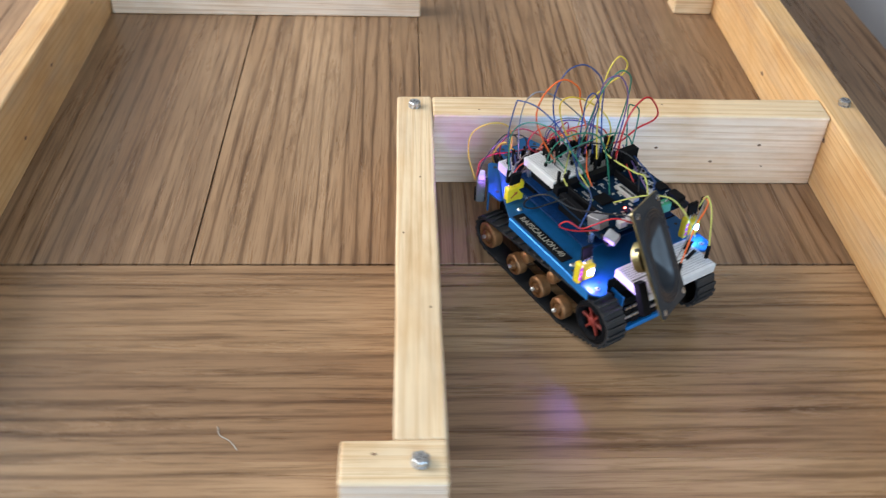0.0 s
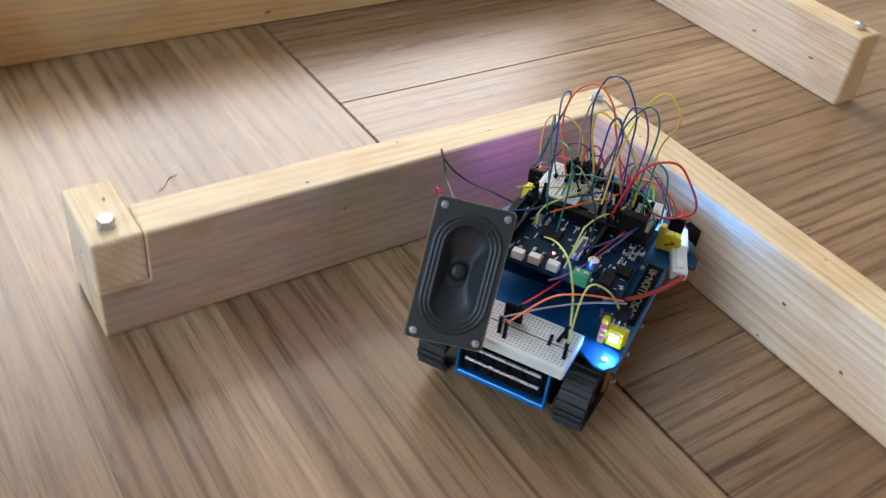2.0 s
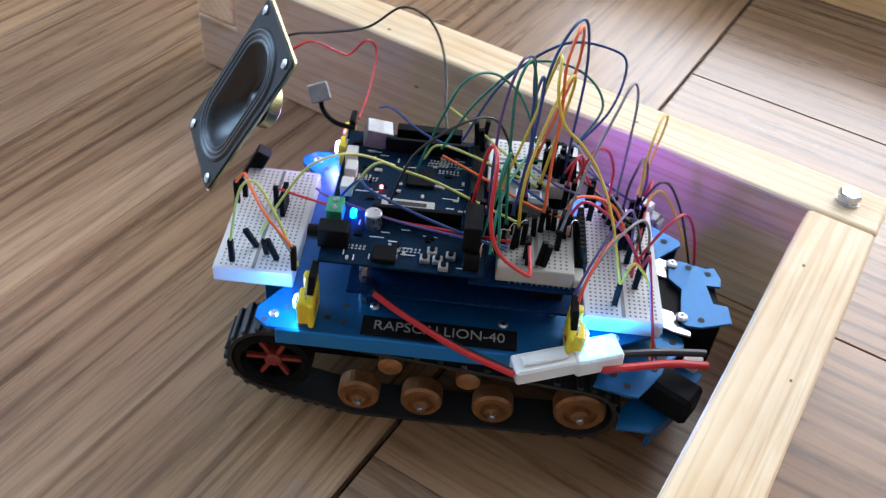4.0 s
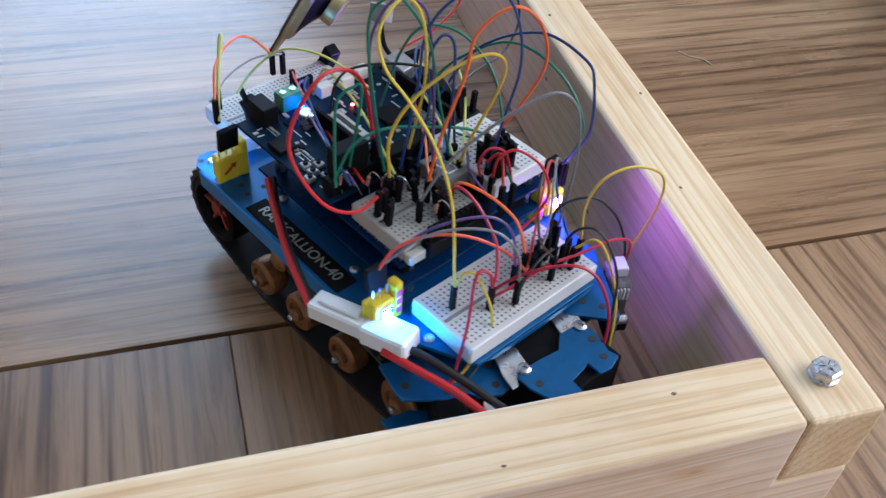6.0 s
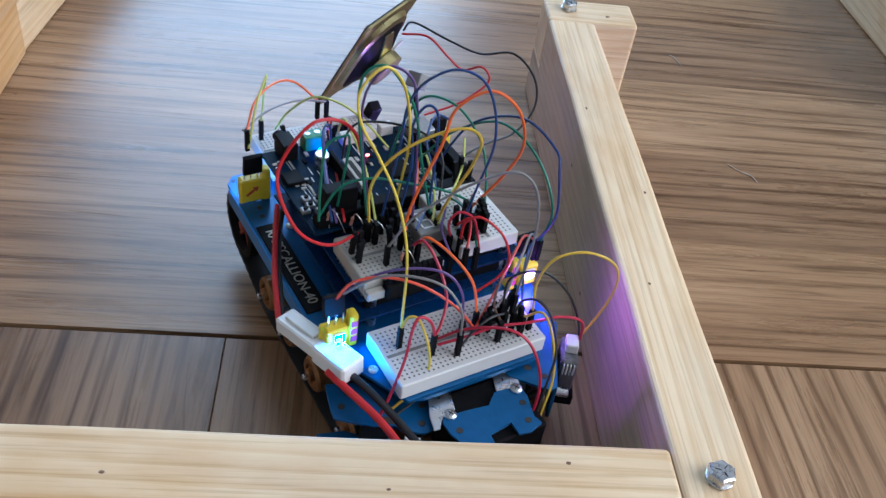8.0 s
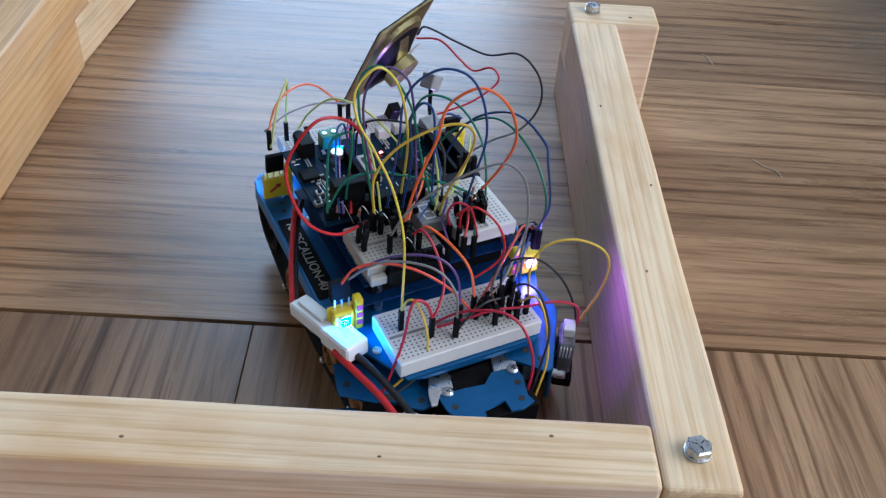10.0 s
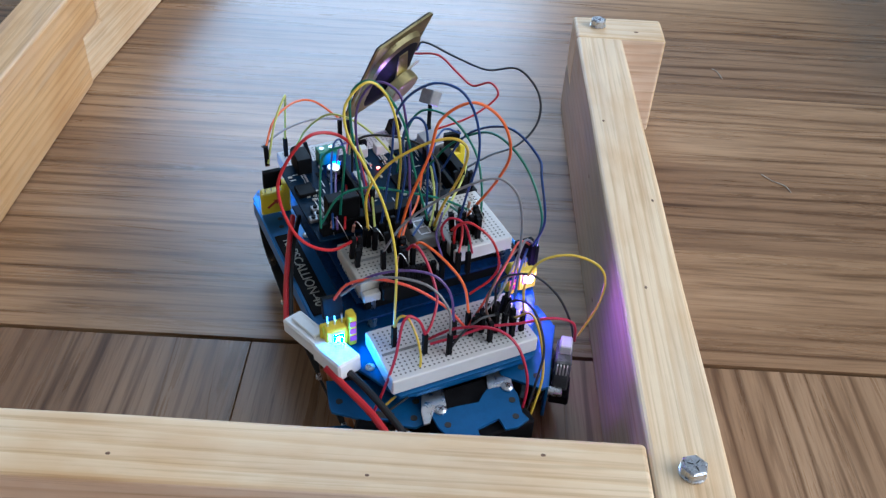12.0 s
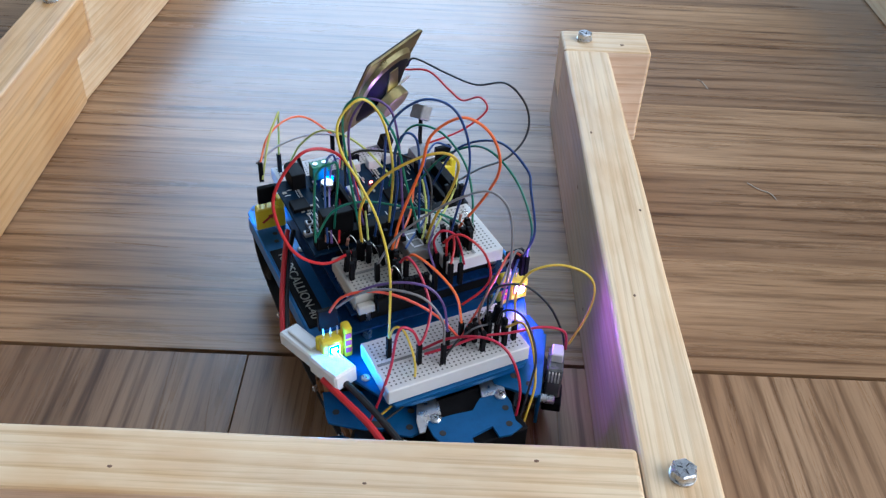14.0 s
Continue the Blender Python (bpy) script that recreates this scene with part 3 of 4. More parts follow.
rp("plug_row_base", bx((-0.0562, 0.009, 0.0991), (-0.0498, 0.043, 0.1072), 0.0004), DARK, "black strip under a row of plugs")
for k in range(10):
    rp("wire_plug", bx((-0.0542, 0.0112 + 0.0031 * k, 0.1072), (-0.0514, 0.0138 + 0.0031 * k, 0.1152), 0.0002), DARK, "black plug housing")
rp("board_rail", bx((-0.0545, 0.0436, 0.0991), (-0.0498, 0.0533, 0.1045), 0.0006), CREAM_PLASTIC, "cream edge rail of the small breadboard")
rp("breadboard_riser", bx((-0.045, -0.033, 0.0991), (-0.012, -0.004, 0.1085), 0.0004), DARK)
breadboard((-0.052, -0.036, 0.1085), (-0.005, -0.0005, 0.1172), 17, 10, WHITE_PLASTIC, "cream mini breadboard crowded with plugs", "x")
rp("header_block", bx((-0.004, -0.038, 0.1081), (0.0035, 0.0585, 0.1165), 0.0005), DARK, "tall black female header row")
seg7 = rp("digit_display", bx((-0.036, 0.0005, 0.109), (-0.016, 0.0155, 0.1175), 0.0006), GREY_PLASTIC, "grey seven-segment digit display")
bars = None
for x0, x1, y0, y1 in ((-0.0385, -0.0375, 0.005, 0.011), (-0.0325, -0.0315, 0.005, 0.011), (-0.0265, -0.0255, 0.005, 0.011), (-0.0372, -0.0328, 0.0045, 0.0055), (-0.0372, -0.0328, 0.0105, 0.0115), (-0.0312, -0.0268, 0.0045, 0.0055), (-0.0312, -0.0268, 0.0105, 0.0115)):
    bars = bx((x0 + 0.006, y0, 0.1174), (x1 + 0.006, y1, 0.1177), 0, bars)
part("segments", bars, PRINT, seg7, "pale unlit segment bars")

# components of the controller board
rp("plug_block", bx((-0.0035, 0.036, 0.1165), (0.0048, 0.0545, 0.131), 0.0005), DARK, "black multi-way plug block pushed into the header")
Z = 0.1081


def on_board(name, lo, hi, mat, label="", bevel=0.0004):
    return rp(name, bx((lo[0], lo[1], Z), (hi[0], hi[1], Z + hi[2]), bevel), mat, label, board)


jack = on_board("power_jack", (0.058, 0.044), (0.0725, 0.053, 0.011), DARK, "black barrel power jack")
part("jack_nose", turned(lathe([(0.0036, 0), (0.0036, 0.006)], 16), pose(0.0715, 0.0485, Z + 0.0055, 0, 90)), DARK, board)
term = on_board("screw_terminal", (0.0635, 0.0255), (0.0715, 0.0375, 0.0095), GREEN_PLASTIC, "green two-pole screw terminal")
for y in (0.0285, 0.0345):
    part("terminal_screw", turned(lathe([(0.0017, 0), (0.0017, 0.0006)], 12), pose(0.0675, y, Z + 0.0095)), STEEL, board)
part("blue_led", bx((0.0575, 0.026, Z), (0.0605, 0.031, Z + 0.004), 0.0008), LED_BLUE, board, "glowing blue indicator")
part("red_led", bx((0.0475, 0.0035, Z), (0.049, 0.0055, Z + 0.0012), 0.0003), LED_RED, board, "glowing red indicator")
part("capacitor", lathe([(0.0042, 0), (0.0042, 0.0078), (0.0036, 0.0084)], 20, None, pose(0.0485, 0.0335, Z)), CAN, board, "silver electrolytic capacitor")
on_board("driver_chip", (0.035, 0.049), (0.046, 0.0595, 0.0028), DARK, "black square driver chip")
on_board("controller_chip", (0.022, -0.012), (0.036, 0.002, 0.0022), DARK, "black square controller chip")
slide = on_board("card_slot", (0.02, 0.0155), (0.0465, 0.0225, 0.0035), CREAM_PLASTIC, "pale slotted metal connector")
part("slot", bx((0.024, 0.0178, Z + 0.0034), (0.043, 0.0204, Z + 0.0038)), HOLE, board)
for x, y in ((0.0155, 0.0545), (0.0215, 0.0545), (0.0185, 0.049), (0.0125, 0.0585), (0.0095, 0.051)):
    sw = on_board("push_button", (x - 0.0024, y - 0.0024), (x + 0.0024, y + 0.0024, 0.0025), BUTTON, "small silver push button")
    part("button_cap", lathe([(0.0013, 0), (0.0013, 0.0012)], 12, None, pose(x, y, Z + 0.0025)), DARK, board)
for k, (x, y) in enumerate(((0.062, 0.006), (0.062, -0.008), (0.0635, -0.02))):
    on_board("white_socket", (x, y), (x + 0.006, y + 0.0085, 0.0065), WHITE_PLASTIC, "small white plug socket")
usb = rp("usb_socket", turned(bx((-0.007, -0.006, 0), (0.007, 0.006, 0.011), 0.0004), pose(0.056, -0.033, Z, 0, -12, 8)), BUTTON, "silver metal socket box", board)
cube = rp("metal_plug", turned(bx((-0.0055, -0.0045, -0.005), (0.0055, 0.0045, 0.005), 0.0006), pose(0.0895, -0.0488, 0.1255, 32, 12, 20)), BUTTON, "bright metal plug shell standing behind the loudspeaker")
part("plug_cable", tube([(0.089, -0.0485, 0.123), (0.087, -0.0475, 0.115), (0.08, -0.044, 0.1105), (0.069, -0.04, 0.1105)], 0.0014), DARK, cube)
on_board("terminal_row", (0.01, -0.0415), (0.045, -0.0355, 0.0085), DARK, "black screw terminal row")
for y0 in (0.0265, -0.0285):
    on_board("pin_socket", (0.006, y0), (0.05, y0 + 0.0026, 0.0085), DARK, "black pin socket strip")
random.seed(7)
bits_light, bits_dark, ink = None, None, None
for k in range(70):
    x, y = random.uniform(0.0, 0.068), random.uniform(-0.038, 0.059)
    w, d = random.choice(((0.0012, 0.0007), (0.0007, 0.0012), (0.002, 0.001)))
    if k % 2:
        bits_light = bx((x - w, y - d, Z), (x + w, y + d, Z + 0.0008), 0, bits_light)
    else:
        bits_dark = bx((x - w, y - d, Z), (x + w, y + d, Z + 0.001), 0, bits_dark)
for k in range(46):
    x, y = random.uniform(0.002, 0.068), random.uniform(-0.039, 0.06)
    w, d = random.choice(((0.0022, 0.0003), (0.0003, 0.0018), (0.0035, 0.00025)))
    ink = bx((x - w, y - d, Z - 0.0001), (x + w, y + d, Z + 0.0001), 0, ink)
for row in range(9):
    x0, y0 = random.choice(((0.012, 0.044), (0.026, 0.05), (0.05, 0.05), (0.012, -0.02), (0.03, -0.028), (0.052, -0.002)))
    x0, y0 = x0 + random.uniform(-0.004, 0.004), y0 + random.uniform(-0.004, 0.006)
    for k in range(6):
        bits_light = bx((x0 + 0.0019 * k, y0, Z), (x0 + 0.0019 * k + 0.0009, y0 + 0.0012, Z + 0.0005), 0, bits_light)
        ink = bx((x0 + 0.0019 * k, y0 + 0.002, Z - 0.0001), (x0 + 0.0019 * k + 0.0012, y0 + 0.0024, Z + 0.0001), 0, ink)
for bm, mt, nm in ((bits_light, CREAM_PLASTIC, "chip_resistors"), (bits_dark, DARK, "chip_parts"), (ink, PRINT, "board_print")):
    tagged(part(nm, bm, mt, board), kind="stuff")


# colour light modules on the four corners of the deck
def light_module(x, y, facing, mat, led_label, flip=1):
    """A yellow module with its lamp on the side that faces along x, and a black plug above it."""
    m = pose(x, y, 0.0725, 0, 0, 0 if facing > 0 else 180)
    side = Matrix.Diagonal((1, flip, 1, 1))
    body = bx((-0.004, -0.0055, 0.002), (0.003, 0.0065, 0.0165), 0.001)
    bx((-0.005, -0.0115, 0), (0.002, -0.0065, 0.022), 0.0014, body, 2)
    bx((-0.003, -0.0075, 0.006), (0.001, -0.005, 0.012), 0.0004, body)
    bx((-0.0052, -0.0112, 0.001), (-0.0025, 0.0078, 0.0168), 0.0009, body)
    mod = rp("light_module", turned(body, m @ side), YELLOW_PLASTIC, "yellow colour-light module with a glowing lamp")
    part("lamp_rim", turned(bx((0.003, -0.0034, 0.008), (0.0042, 0.0034, 0.0148), 0.0006), m), WHITE_PLASTIC, mod)
    part("lamp", turned(bx((0.0042, -0.0026, 0.0088), (0.0052, 0.0026, 0.014), 0.0006), m), mat, mod, led_label)
    arrow = plate([(-0.0042, -0.0008), (0.002, -0.0008), (0.002, -0.0022), (0.005, 0), (0.002, 0.0022), (0.002, 0.0008), (-0.0042, 0.0008)], 0, 0.0002)
    part("arrow_mark", turned(arrow, m @ pose(-0.0053, 0.0005, 0.009, 90, 0, -90) @ pose(0, 0, 0, 0, 0, 35)), RED_INK, mod, "dark red arrow mark")
    marks = None
    for k in range(3):
        marks = bx((0.0019, -0.0108, 0.004 + 0.0052 * k), (0.0022, -0.0072, 0.0076 + 0.0052 * k), 0, marks)
    part("side_marks", turned(marks, m @ side), PINK_INK, mod, "magenta printed bars")
    pin = None
    for k in range(3):
        pin = bx((-0.0018, -0.0045 + 0.004 * k, 0.0165), (-0.001, -0.0037 + 0.004 * k, 0.0235), 0, pin)
    part("pins", turned(pin, m), BRIGHT, mod)
    rp("module_plug", turned(bx((-0.0028, -0.006, 0.0215), (0.0004, 0.0052, 0.0345), 0.0004), m @ pose(0, 0, 0, 0, -6)), DARK, "black three-way plug")
    return mod


light_module(0.0765, 0.0665, 1, LED_FRONT_LEFT, "glowing ice-blue lamp")
light_module(0.0765, -0.057, 1, LED_FRONT_RIGHT, "glowing lilac lamp")
light_module(-0.0545, 0.0695, -1, LED_REAR_LEFT, "glowing azure lamp", -1)
light_module(-0.0505, -0.0485, -1, LED_REAR_RIGHT, "glowing violet lamp")

# battery connector
axis = Vector((-0.076, 0.069, 0.0765)) - Vector((-0.0255, 0.0855, 0.0725))
conn_pose = Matrix.Translation((-0.0255, 0.0855, 0.0725)) @ axis.to_track_quat("X", "Z").to_matrix().to_4x4()
shell = bx((0.0, -0.0062, -0.004), (0.031, 0.0062, 0.005), 0.001)
bx((0.029, -0.0075, -0.005), (0.053, 0.0075, 0.0058), 0.0012, shell)
bx((0.004, -0.003, 0.005), (0.026, 0.003, 0.0068), 0.0006, shell)
rp("battery_connector", turned(shell, conn_pose), NYLON, "milky white two-pole battery connector")


# loudspeaker
def rounded(w, h, r, n=8):
    """A rectangle with round corners, as an outline."""
    out = []
    for cx, cy, a0 in ((w - r, h - r, 0), (-w + r, h - r, 90), (-w + r, -h + r, 180), (w - r, -h + r, 270)):
        for k in range(n + 1):
            a = radians(a0 + 90 * k / n)
            out.append((cx + r * math.cos(a), cy + r * math.sin(a)))
    return out


up = Vector((-0.0485, -0.0078, 0.0802)).normalized()
across = Vector((0.0203, -0.0474, 0.0106))
across = (across - up * across.dot(up)).normalized()
front = up.cross(across)
spk = Matrix.Translation((0.129, -0.0325, 0.1285)) @ Matrix((-across, up, front)).transposed().to_4x4()
HW, HH = 0.0264, 0.0474


def ring_loft(layers):
    """A closed band through outlines of equal count, the last joined to the first."""
    b = bmesh.new()
    rings = [[b.verts.new((x, y, z)) for x, y in line] for line, z in layers]
    for a, c in zip(rings, rings[1:] + rings[:1]):
        for k in range(len(a)):
            b.faces.new((a[k], a[(k + 1) % len(a)], c[(k + 1) % len(a)], c[k]))
    return b


inner = rounded(HW - 0.003, HH - 0.007, HW - 0.004, 10)
outer = rounded(HW, HH, 0.003, 10)
speaker = rp("loudspeaker", turned(ring_loft([(outer, -0.0014), (outer, 0.0), (inner, 0.0), (inner, -0.0014)]), spk), ZINC_GOLD, "oval loudspeaker with a gold-zinc frame standing tilted")
trim = rounded(HW - 0.0006, HH - 0.0006, 0.003, 10)
part("gasket", turned(ring_loft([(trim, 0.0), (trim, 0.0012), (inner, 0.0012), (inner, 0.0)]), spk), GASKET, speaker, "matt black front gasket")
cone = bmesh.new()
rings = []
for w, z in ((0.0, 0.001), (0.0012, 0.0024), (0.0024, 0.0024), (0.0032, 0.0008), (0.004, 0.0022), (0.0052, 0.0022), (0.006, 0.0006), (0.0068, 0.0019), (0.008, 0.0018), (0.009, -0.0006)):
    rings.append([cone.verts.new((x, y, z)) for x, y in rounded(HW - 0.003 - w, HH - 0.007 - w, HW - 0.004 - w, 10)])
for w, h, z in ((0.0105, 0.024, -0.0045), (0.0078, 0.013, -0.009), (0.0064, 0.0066, -0.0118), (0.0062, 0.0063, -0.0102), (0.0048, 0.005, -0.0082), (0.0026, 0.0027, -0.0072)):
    rings.append([cone.verts.new((x, y, z)) for x, y in rounded(w, h, w - 0.0002, 10)])
for a, c in zip(rings, rings[1:]):
    for k in range(len(a)):
        cone.faces.new((a[k], a[(k + 1) % len(a)], c[(k + 1) % len(a)], c[k]))
cone.faces.new(rings[-1])
cone_ob = part("cone", turned(cone, spk), CONE, speaker, "glossy black oval cone with ribbed surround", True)
for x in (-1, 1):
    for y in (-1, 1):
        part("corner_rivet", turned(lathe([(0.0026, 0.0014), (0.0026, 0.0022), (0.0012, 0.0026)], 14), spk @ pose(x * (HW - 0.0055), y * (HH - 0.0055), 0)), STEEL, speaker)
def shell_between(layers):
    """An open skin through outlines of equal count."""
    b = bmesh.new()
    rings = [[b.verts.new((x, y, z)) for x, y in line] for line, z in layers]
    for a, c in zip(rings, rings[1:]):
        for k in range(len(a)):
            b.faces.new((a[k], a[(k + 1) % len(a)], c[(k + 1) % len(a)], c[k]))
    return b


rim_line = rounded(HW - 0.004, HH - 0.0095, HW - 0.005, 10)
mid_line = rounded(HW - 0.0062, HH - 0.0135, HW - 0.0072, 10)
part("basket", turned(shell_between([(inner, -0.0012), (rim_line, -0.0042), (mid_line, -0.0054), (rounded(HW - 0.0068, HH - 0.0142, HW - 0.0078, 10), -0.0052)]), spk), ZINC_GOLD, speaker, "gold-zinc stamped basket rim")
part("cone_back", turned(shell_between([(mid_line, -0.0046), (rounded(0.0125, 0.0165, 0.012, 10), -0.0095), (rounded(0.0085, 0.0095, 0.008, 10), -0.0122)]), spk), DARK, speaker, "black paper cone seen through the basket")
for a in (90, 270):
    arm = plate([(0.007, -0.006), (0.029, -0.004), (0.029, 0.004), (0.007, 0.006)], -0.0005, 0.0005, 0.0002)
    part("basket_arm", turned(arm, spk @ pose(0, 0, -0.0148, 0, 0, a) @ pose(0, 0, 0, 0, -17)), ZINC_GOLD, speaker)
part("magnet", turned(lathe([(0.0118, -0.0118), (0.0128, -0.0124), (0.0128, -0.0188), (0.0122, -0.0194), (0.0105, -0.0197)], 40), spk), ZINC_GOLD, speaker, "gold-zinc magnet cup")
part("terminal_tag", turned(bx((-0.0195, 0.006, -0.0122), (-0.0065, 0.0092, -0.011), 0.0004), spk @ pose(0, 0, 0, 0, 0, -14)), CREAM_PLASTIC, speaker, "pale solder tag strip")
rp("speaker_post", turned(bx((-0.004, -0.004, 0), (0.004, 0.004, 0.03), 0.0006), pose(0.132, -0.036, 0.0655, 0, -28)), DARK, "black post holding the loudspeaker")

# rear arm brackets
left_bracket = plate([(-0.066, 0.08), (-0.084, 0.033), (-0.0898, 0.0309), (-0.1132, 0.0425), (-0.1138, 0.048), (-0.108, 0.057), (-0.1035, 0.059), (-0.1, 0.069), (-0.0875, 0.0845), (-0.0829, 0.0842)], 0.0602, 0.062, 0.0003)
lb = rp("left_bracket", left_bracket, BLUE, "blue drilled side bracket")
for x, y in ((-0.0761, 0.072), (-0.0825, 0.0783), (-0.0905, 0.0377), (-0.0978, 0.0409), (-0.1079, 0.0463)):
    part("bracket_hole", lathe([(0.0019, 0.0620), (0.0019, 0.0622)], 14, None, pose(x, y, 0)), HOLE, lb)
part("bracket_slot", plate([(-0.094, 0.066), (-0.101, 0.0545), (-0.1045, 0.0565), (-0.0975, 0.068)], 0.062, 0.0622), HOLE, lb)
lower = rp("lower_arm", plate([(-0.08, 0.09), (-0.096, 0.0905), (-0.118, 0.066), (-0.128, 0.05), (-0.116, 0.044), (-0.1, 0.06), (-0.084, 0.076)], 0.0418, 0.0435, 0.0003), BLUE, "blue lower arm plate")
part("arm_edge", turned(bx((-0.018, -0.001, -0.012), (0.018, 0.001, 0.0), 0.0004), pose(-0.108, 0.077, 0.0432, 0, 0, 48)), BLUE, lower)
right_bracket = plate([(-0.058, -0.038), (-0.0605, -0.0535), (-0.0769, -0.0545), (-0.108, -0.0335), (-0.119, -0.0258), (-0.1185, -0.0232), (-0.1014, -0.0078), (-0.0955, -0.0085), (-0.0915, -0.0119), (-0.085, -0.02)], 0.0645, 0.0663, 0.0003)
rb = rp("right_bracket", right_bracket, BLUE, "blue drilled side bracket with a folded edge")
for x, y in ((-0.0961, -0.0149), (-0.1009, -0.0206), (-0.1095, -0.0255), (-0.074, -0.047)):
    part("bracket_hole", lathe([(0.0019, 0.0663), (0.0019, 0.0665)], 14, None, pose(x, y, 0)), HOLE, rb)
fold = bx((-0.0245, -0.001, -0.024), (0.0245, 0.001, 0.0), 0.0004)
part("folded_edge", turned(fold, pose(-0.0985, -0.0405, 0.0662, 0, 0, -34.3)), BLUE, rb)
servo_plate = plate([(-0.1122, 0.0375), (-0.1133, 0.0242), (-0.1154, 0.0124), (-0.1115, 0.0085), (-0.1086, 0.0049), (-0.1098, -0.005), (-0.113, -0.0092), (-0.1178, -0.0093), (-0.1301, -0.005), (-0.1351, -0.0067), (-0.1377, 0.0016), (-0.1365, 0.008), (-0.1285, 0.0075), (-0.1305, 0.0214), (-0.1385, 0.022), (-0.139, 0.034), (-0.1223, 0.0392), (-0.115, 0.0392)], 0.066, 0.0675, 0.0003)
sp = rp("servo_plate", servo_plate, BLUE, "blue cut-out plate over the rear servo")
for x, y in ((-0.1227, 0.034), (-0.1205, -0.0044), (-0.131, -0.001)):
    part("plate_hole", lathe([(0.0018, 0.0675), (0.0018, 0.0677)], 14, None, pose(x, y, 0)), HOLE, sp)
for x, y in ((-0.1126, 0.0335), (-0.1116, -0.0061)):
    screw = part("plate_screw", lathe([(0.0032, 0.0675), (0.0032, 0.0684), (0.002, 0.0692)], 18, None, pose(x, y, 0)), STEEL, sp)
    slot = bx((-0.0014, -0.0002, 0.069), (0.0014, 0.0002, 0.0694))
    bx((-0.0002, -0.0014, 0.069), (0.0002, 0.0014, 0.0694), 0, slot)
    part("cross_slot", turned(slot, pose(x, y, 0, 0, 0, 30)), HOLE, screw)
rp("servo_body", bx((-0.135, -0.011, 0.03), (-0.098, 0.032, 0.0645), 0.001), DARK, "black servo motor body")
rp("servo_ear", plate([(-0.0973, 0.0375), (-0.0983, 0.0254), (-0.1091, 0.0285), (-0.1115, 0.0375), (-0.1168, 0.0412), (-0.1165, 0.0445), (-0.108, 0.0425)], 0.0646, 0.0658, 0.0003), BRIGHT, "bare aluminium ear plate")
rp("servo_ear", plate([(-0.0948, -0.0014), (-0.0953, -0.0121), (-0.104, -0.0125), (-0.1095, -0.0105), (-0.1085, 0.003), (-0.1059, 0.0026)], 0.0647, 0.0658, 0.0003), BRIGHT, "bare aluminium ear plate")
rp("deck_lip", plate([(-0.1, 0.047), (-0.1, -0.028), (-0.1008, -0.022), (-0.1012, 0.012), (-0.1008, 0.042)], 0.0695, 0.072, 0.0008), BLUE, "blue rounded rear lip")
gear = rp("sensor_module", turned(bx((-0.008, -0.0105, -0.023), (0.011, -0.0015, 0.0025), 0.001), pose(-0.0985, -0.0425, 0.066, 0, 0, -34.3)), CLEAR_GREY, "smoky clear gearbox motor")
part("sensor_plug", turned(bx((-0.002, -0.0095, 0.0025), (0.0075, -0.003, 0.0085), 0.0006), pose(-0.0985, -0.0425, 0.066, 0, 0, -34.3)), WHITE_PLASTIC, gear, "white three-pin plug")
part("sensor_foot", turned(bx((-0.0125, -0.012, -0.027), (0.004, -0.001, -0.0195), 0.0008), pose(-0.0985, -0.0425, 0.066, 0, 0, -34.3)), DARK, gear, "black gearbox foot")
for k in range(4):
    part("gear_tooth", turned(bx((-0.0098, -0.0088 + 0.0018 * k, -0.006), (-0.0078, -0.008 + 0.0018 * k, 0.001), 0.0001), pose(-0.0985, -0.0425, 0.066, 0, 0, -34.3)), WHITE_PLASTIC, gear)
part("sensor_shaft", turned(lathe([(0.0026, 0), (0.0026, 0.009), (0.0018, 0.0096)], 14), pose(-0.1115, -0.031, 0.0545, 0, 90, -124)), STEEL, gear, "short steel shaft end")
lg = rp("left_motor", turned(bx((-0.016, -0.008, -0.018), (0.012, 0.008, 0.0), 0.002), pose(-0.104, 0.07, 0.0615, 0, 0, -35)), DARK, "black motor housing under the bracket")
part("motor_plug", turned(bx((-0.004, -0.004, 0.0), (0.004, 0.004, 0.006), 0.0005), pose(-0.117, 0.057, 0.0575, 0, 0, -35)), WHITE_PLASTIC, lg, "small white motor plug")


# wires: millimetres in the robot's space; "b" and "e" mark plugs at the beginning and the end
def jumper(colour, r, plugs, *points):
    pts = [Vector(p) / 1000 for p in points]
    wire = rp("jumper_wire", tube(pts, r / 1000), WIRE[colour], colour + " insulated jumper wire")
    for flag, p in (("b", pts[0]), ("e", pts[-1])):
        if flag in plugs:
            part("wire_plug", bx((p.x - 0.0013, p.y - 0.0013, p.z - 0.0135), (p.x + 0.0013, p.y + 0.0013, p.z + 0.0008), 0.0002), DARK, wire, "black plug housing")
    return wire


def lead(colour, r, *points):
    return rp("battery_lead", tube([Vector(p) / 1000 for p in points], r / 1000, 10), WIRE[colour], "thick " + colour + " battery lead")


jumper("yellow", 0.7, "be", (-74, 44, 96), (-63, 39, 133), (-52, 41, 159), (-41, 47, 178), (-31, 52, 191), (-26, 51, 205), (-26, 39, 215), (-25, 27, 200), (-20, 19, 165), (-10, 17, 121))
jumper("green", 0.7, "be", (-15, 36, 120), (-12, 40, 154), (-10, 43, 186), (-10, 42, 201), (-13, 36, 208), (-16, 29, 205), (-20, 18, 185), (-23, 12, 154), (-25, 4, 120))
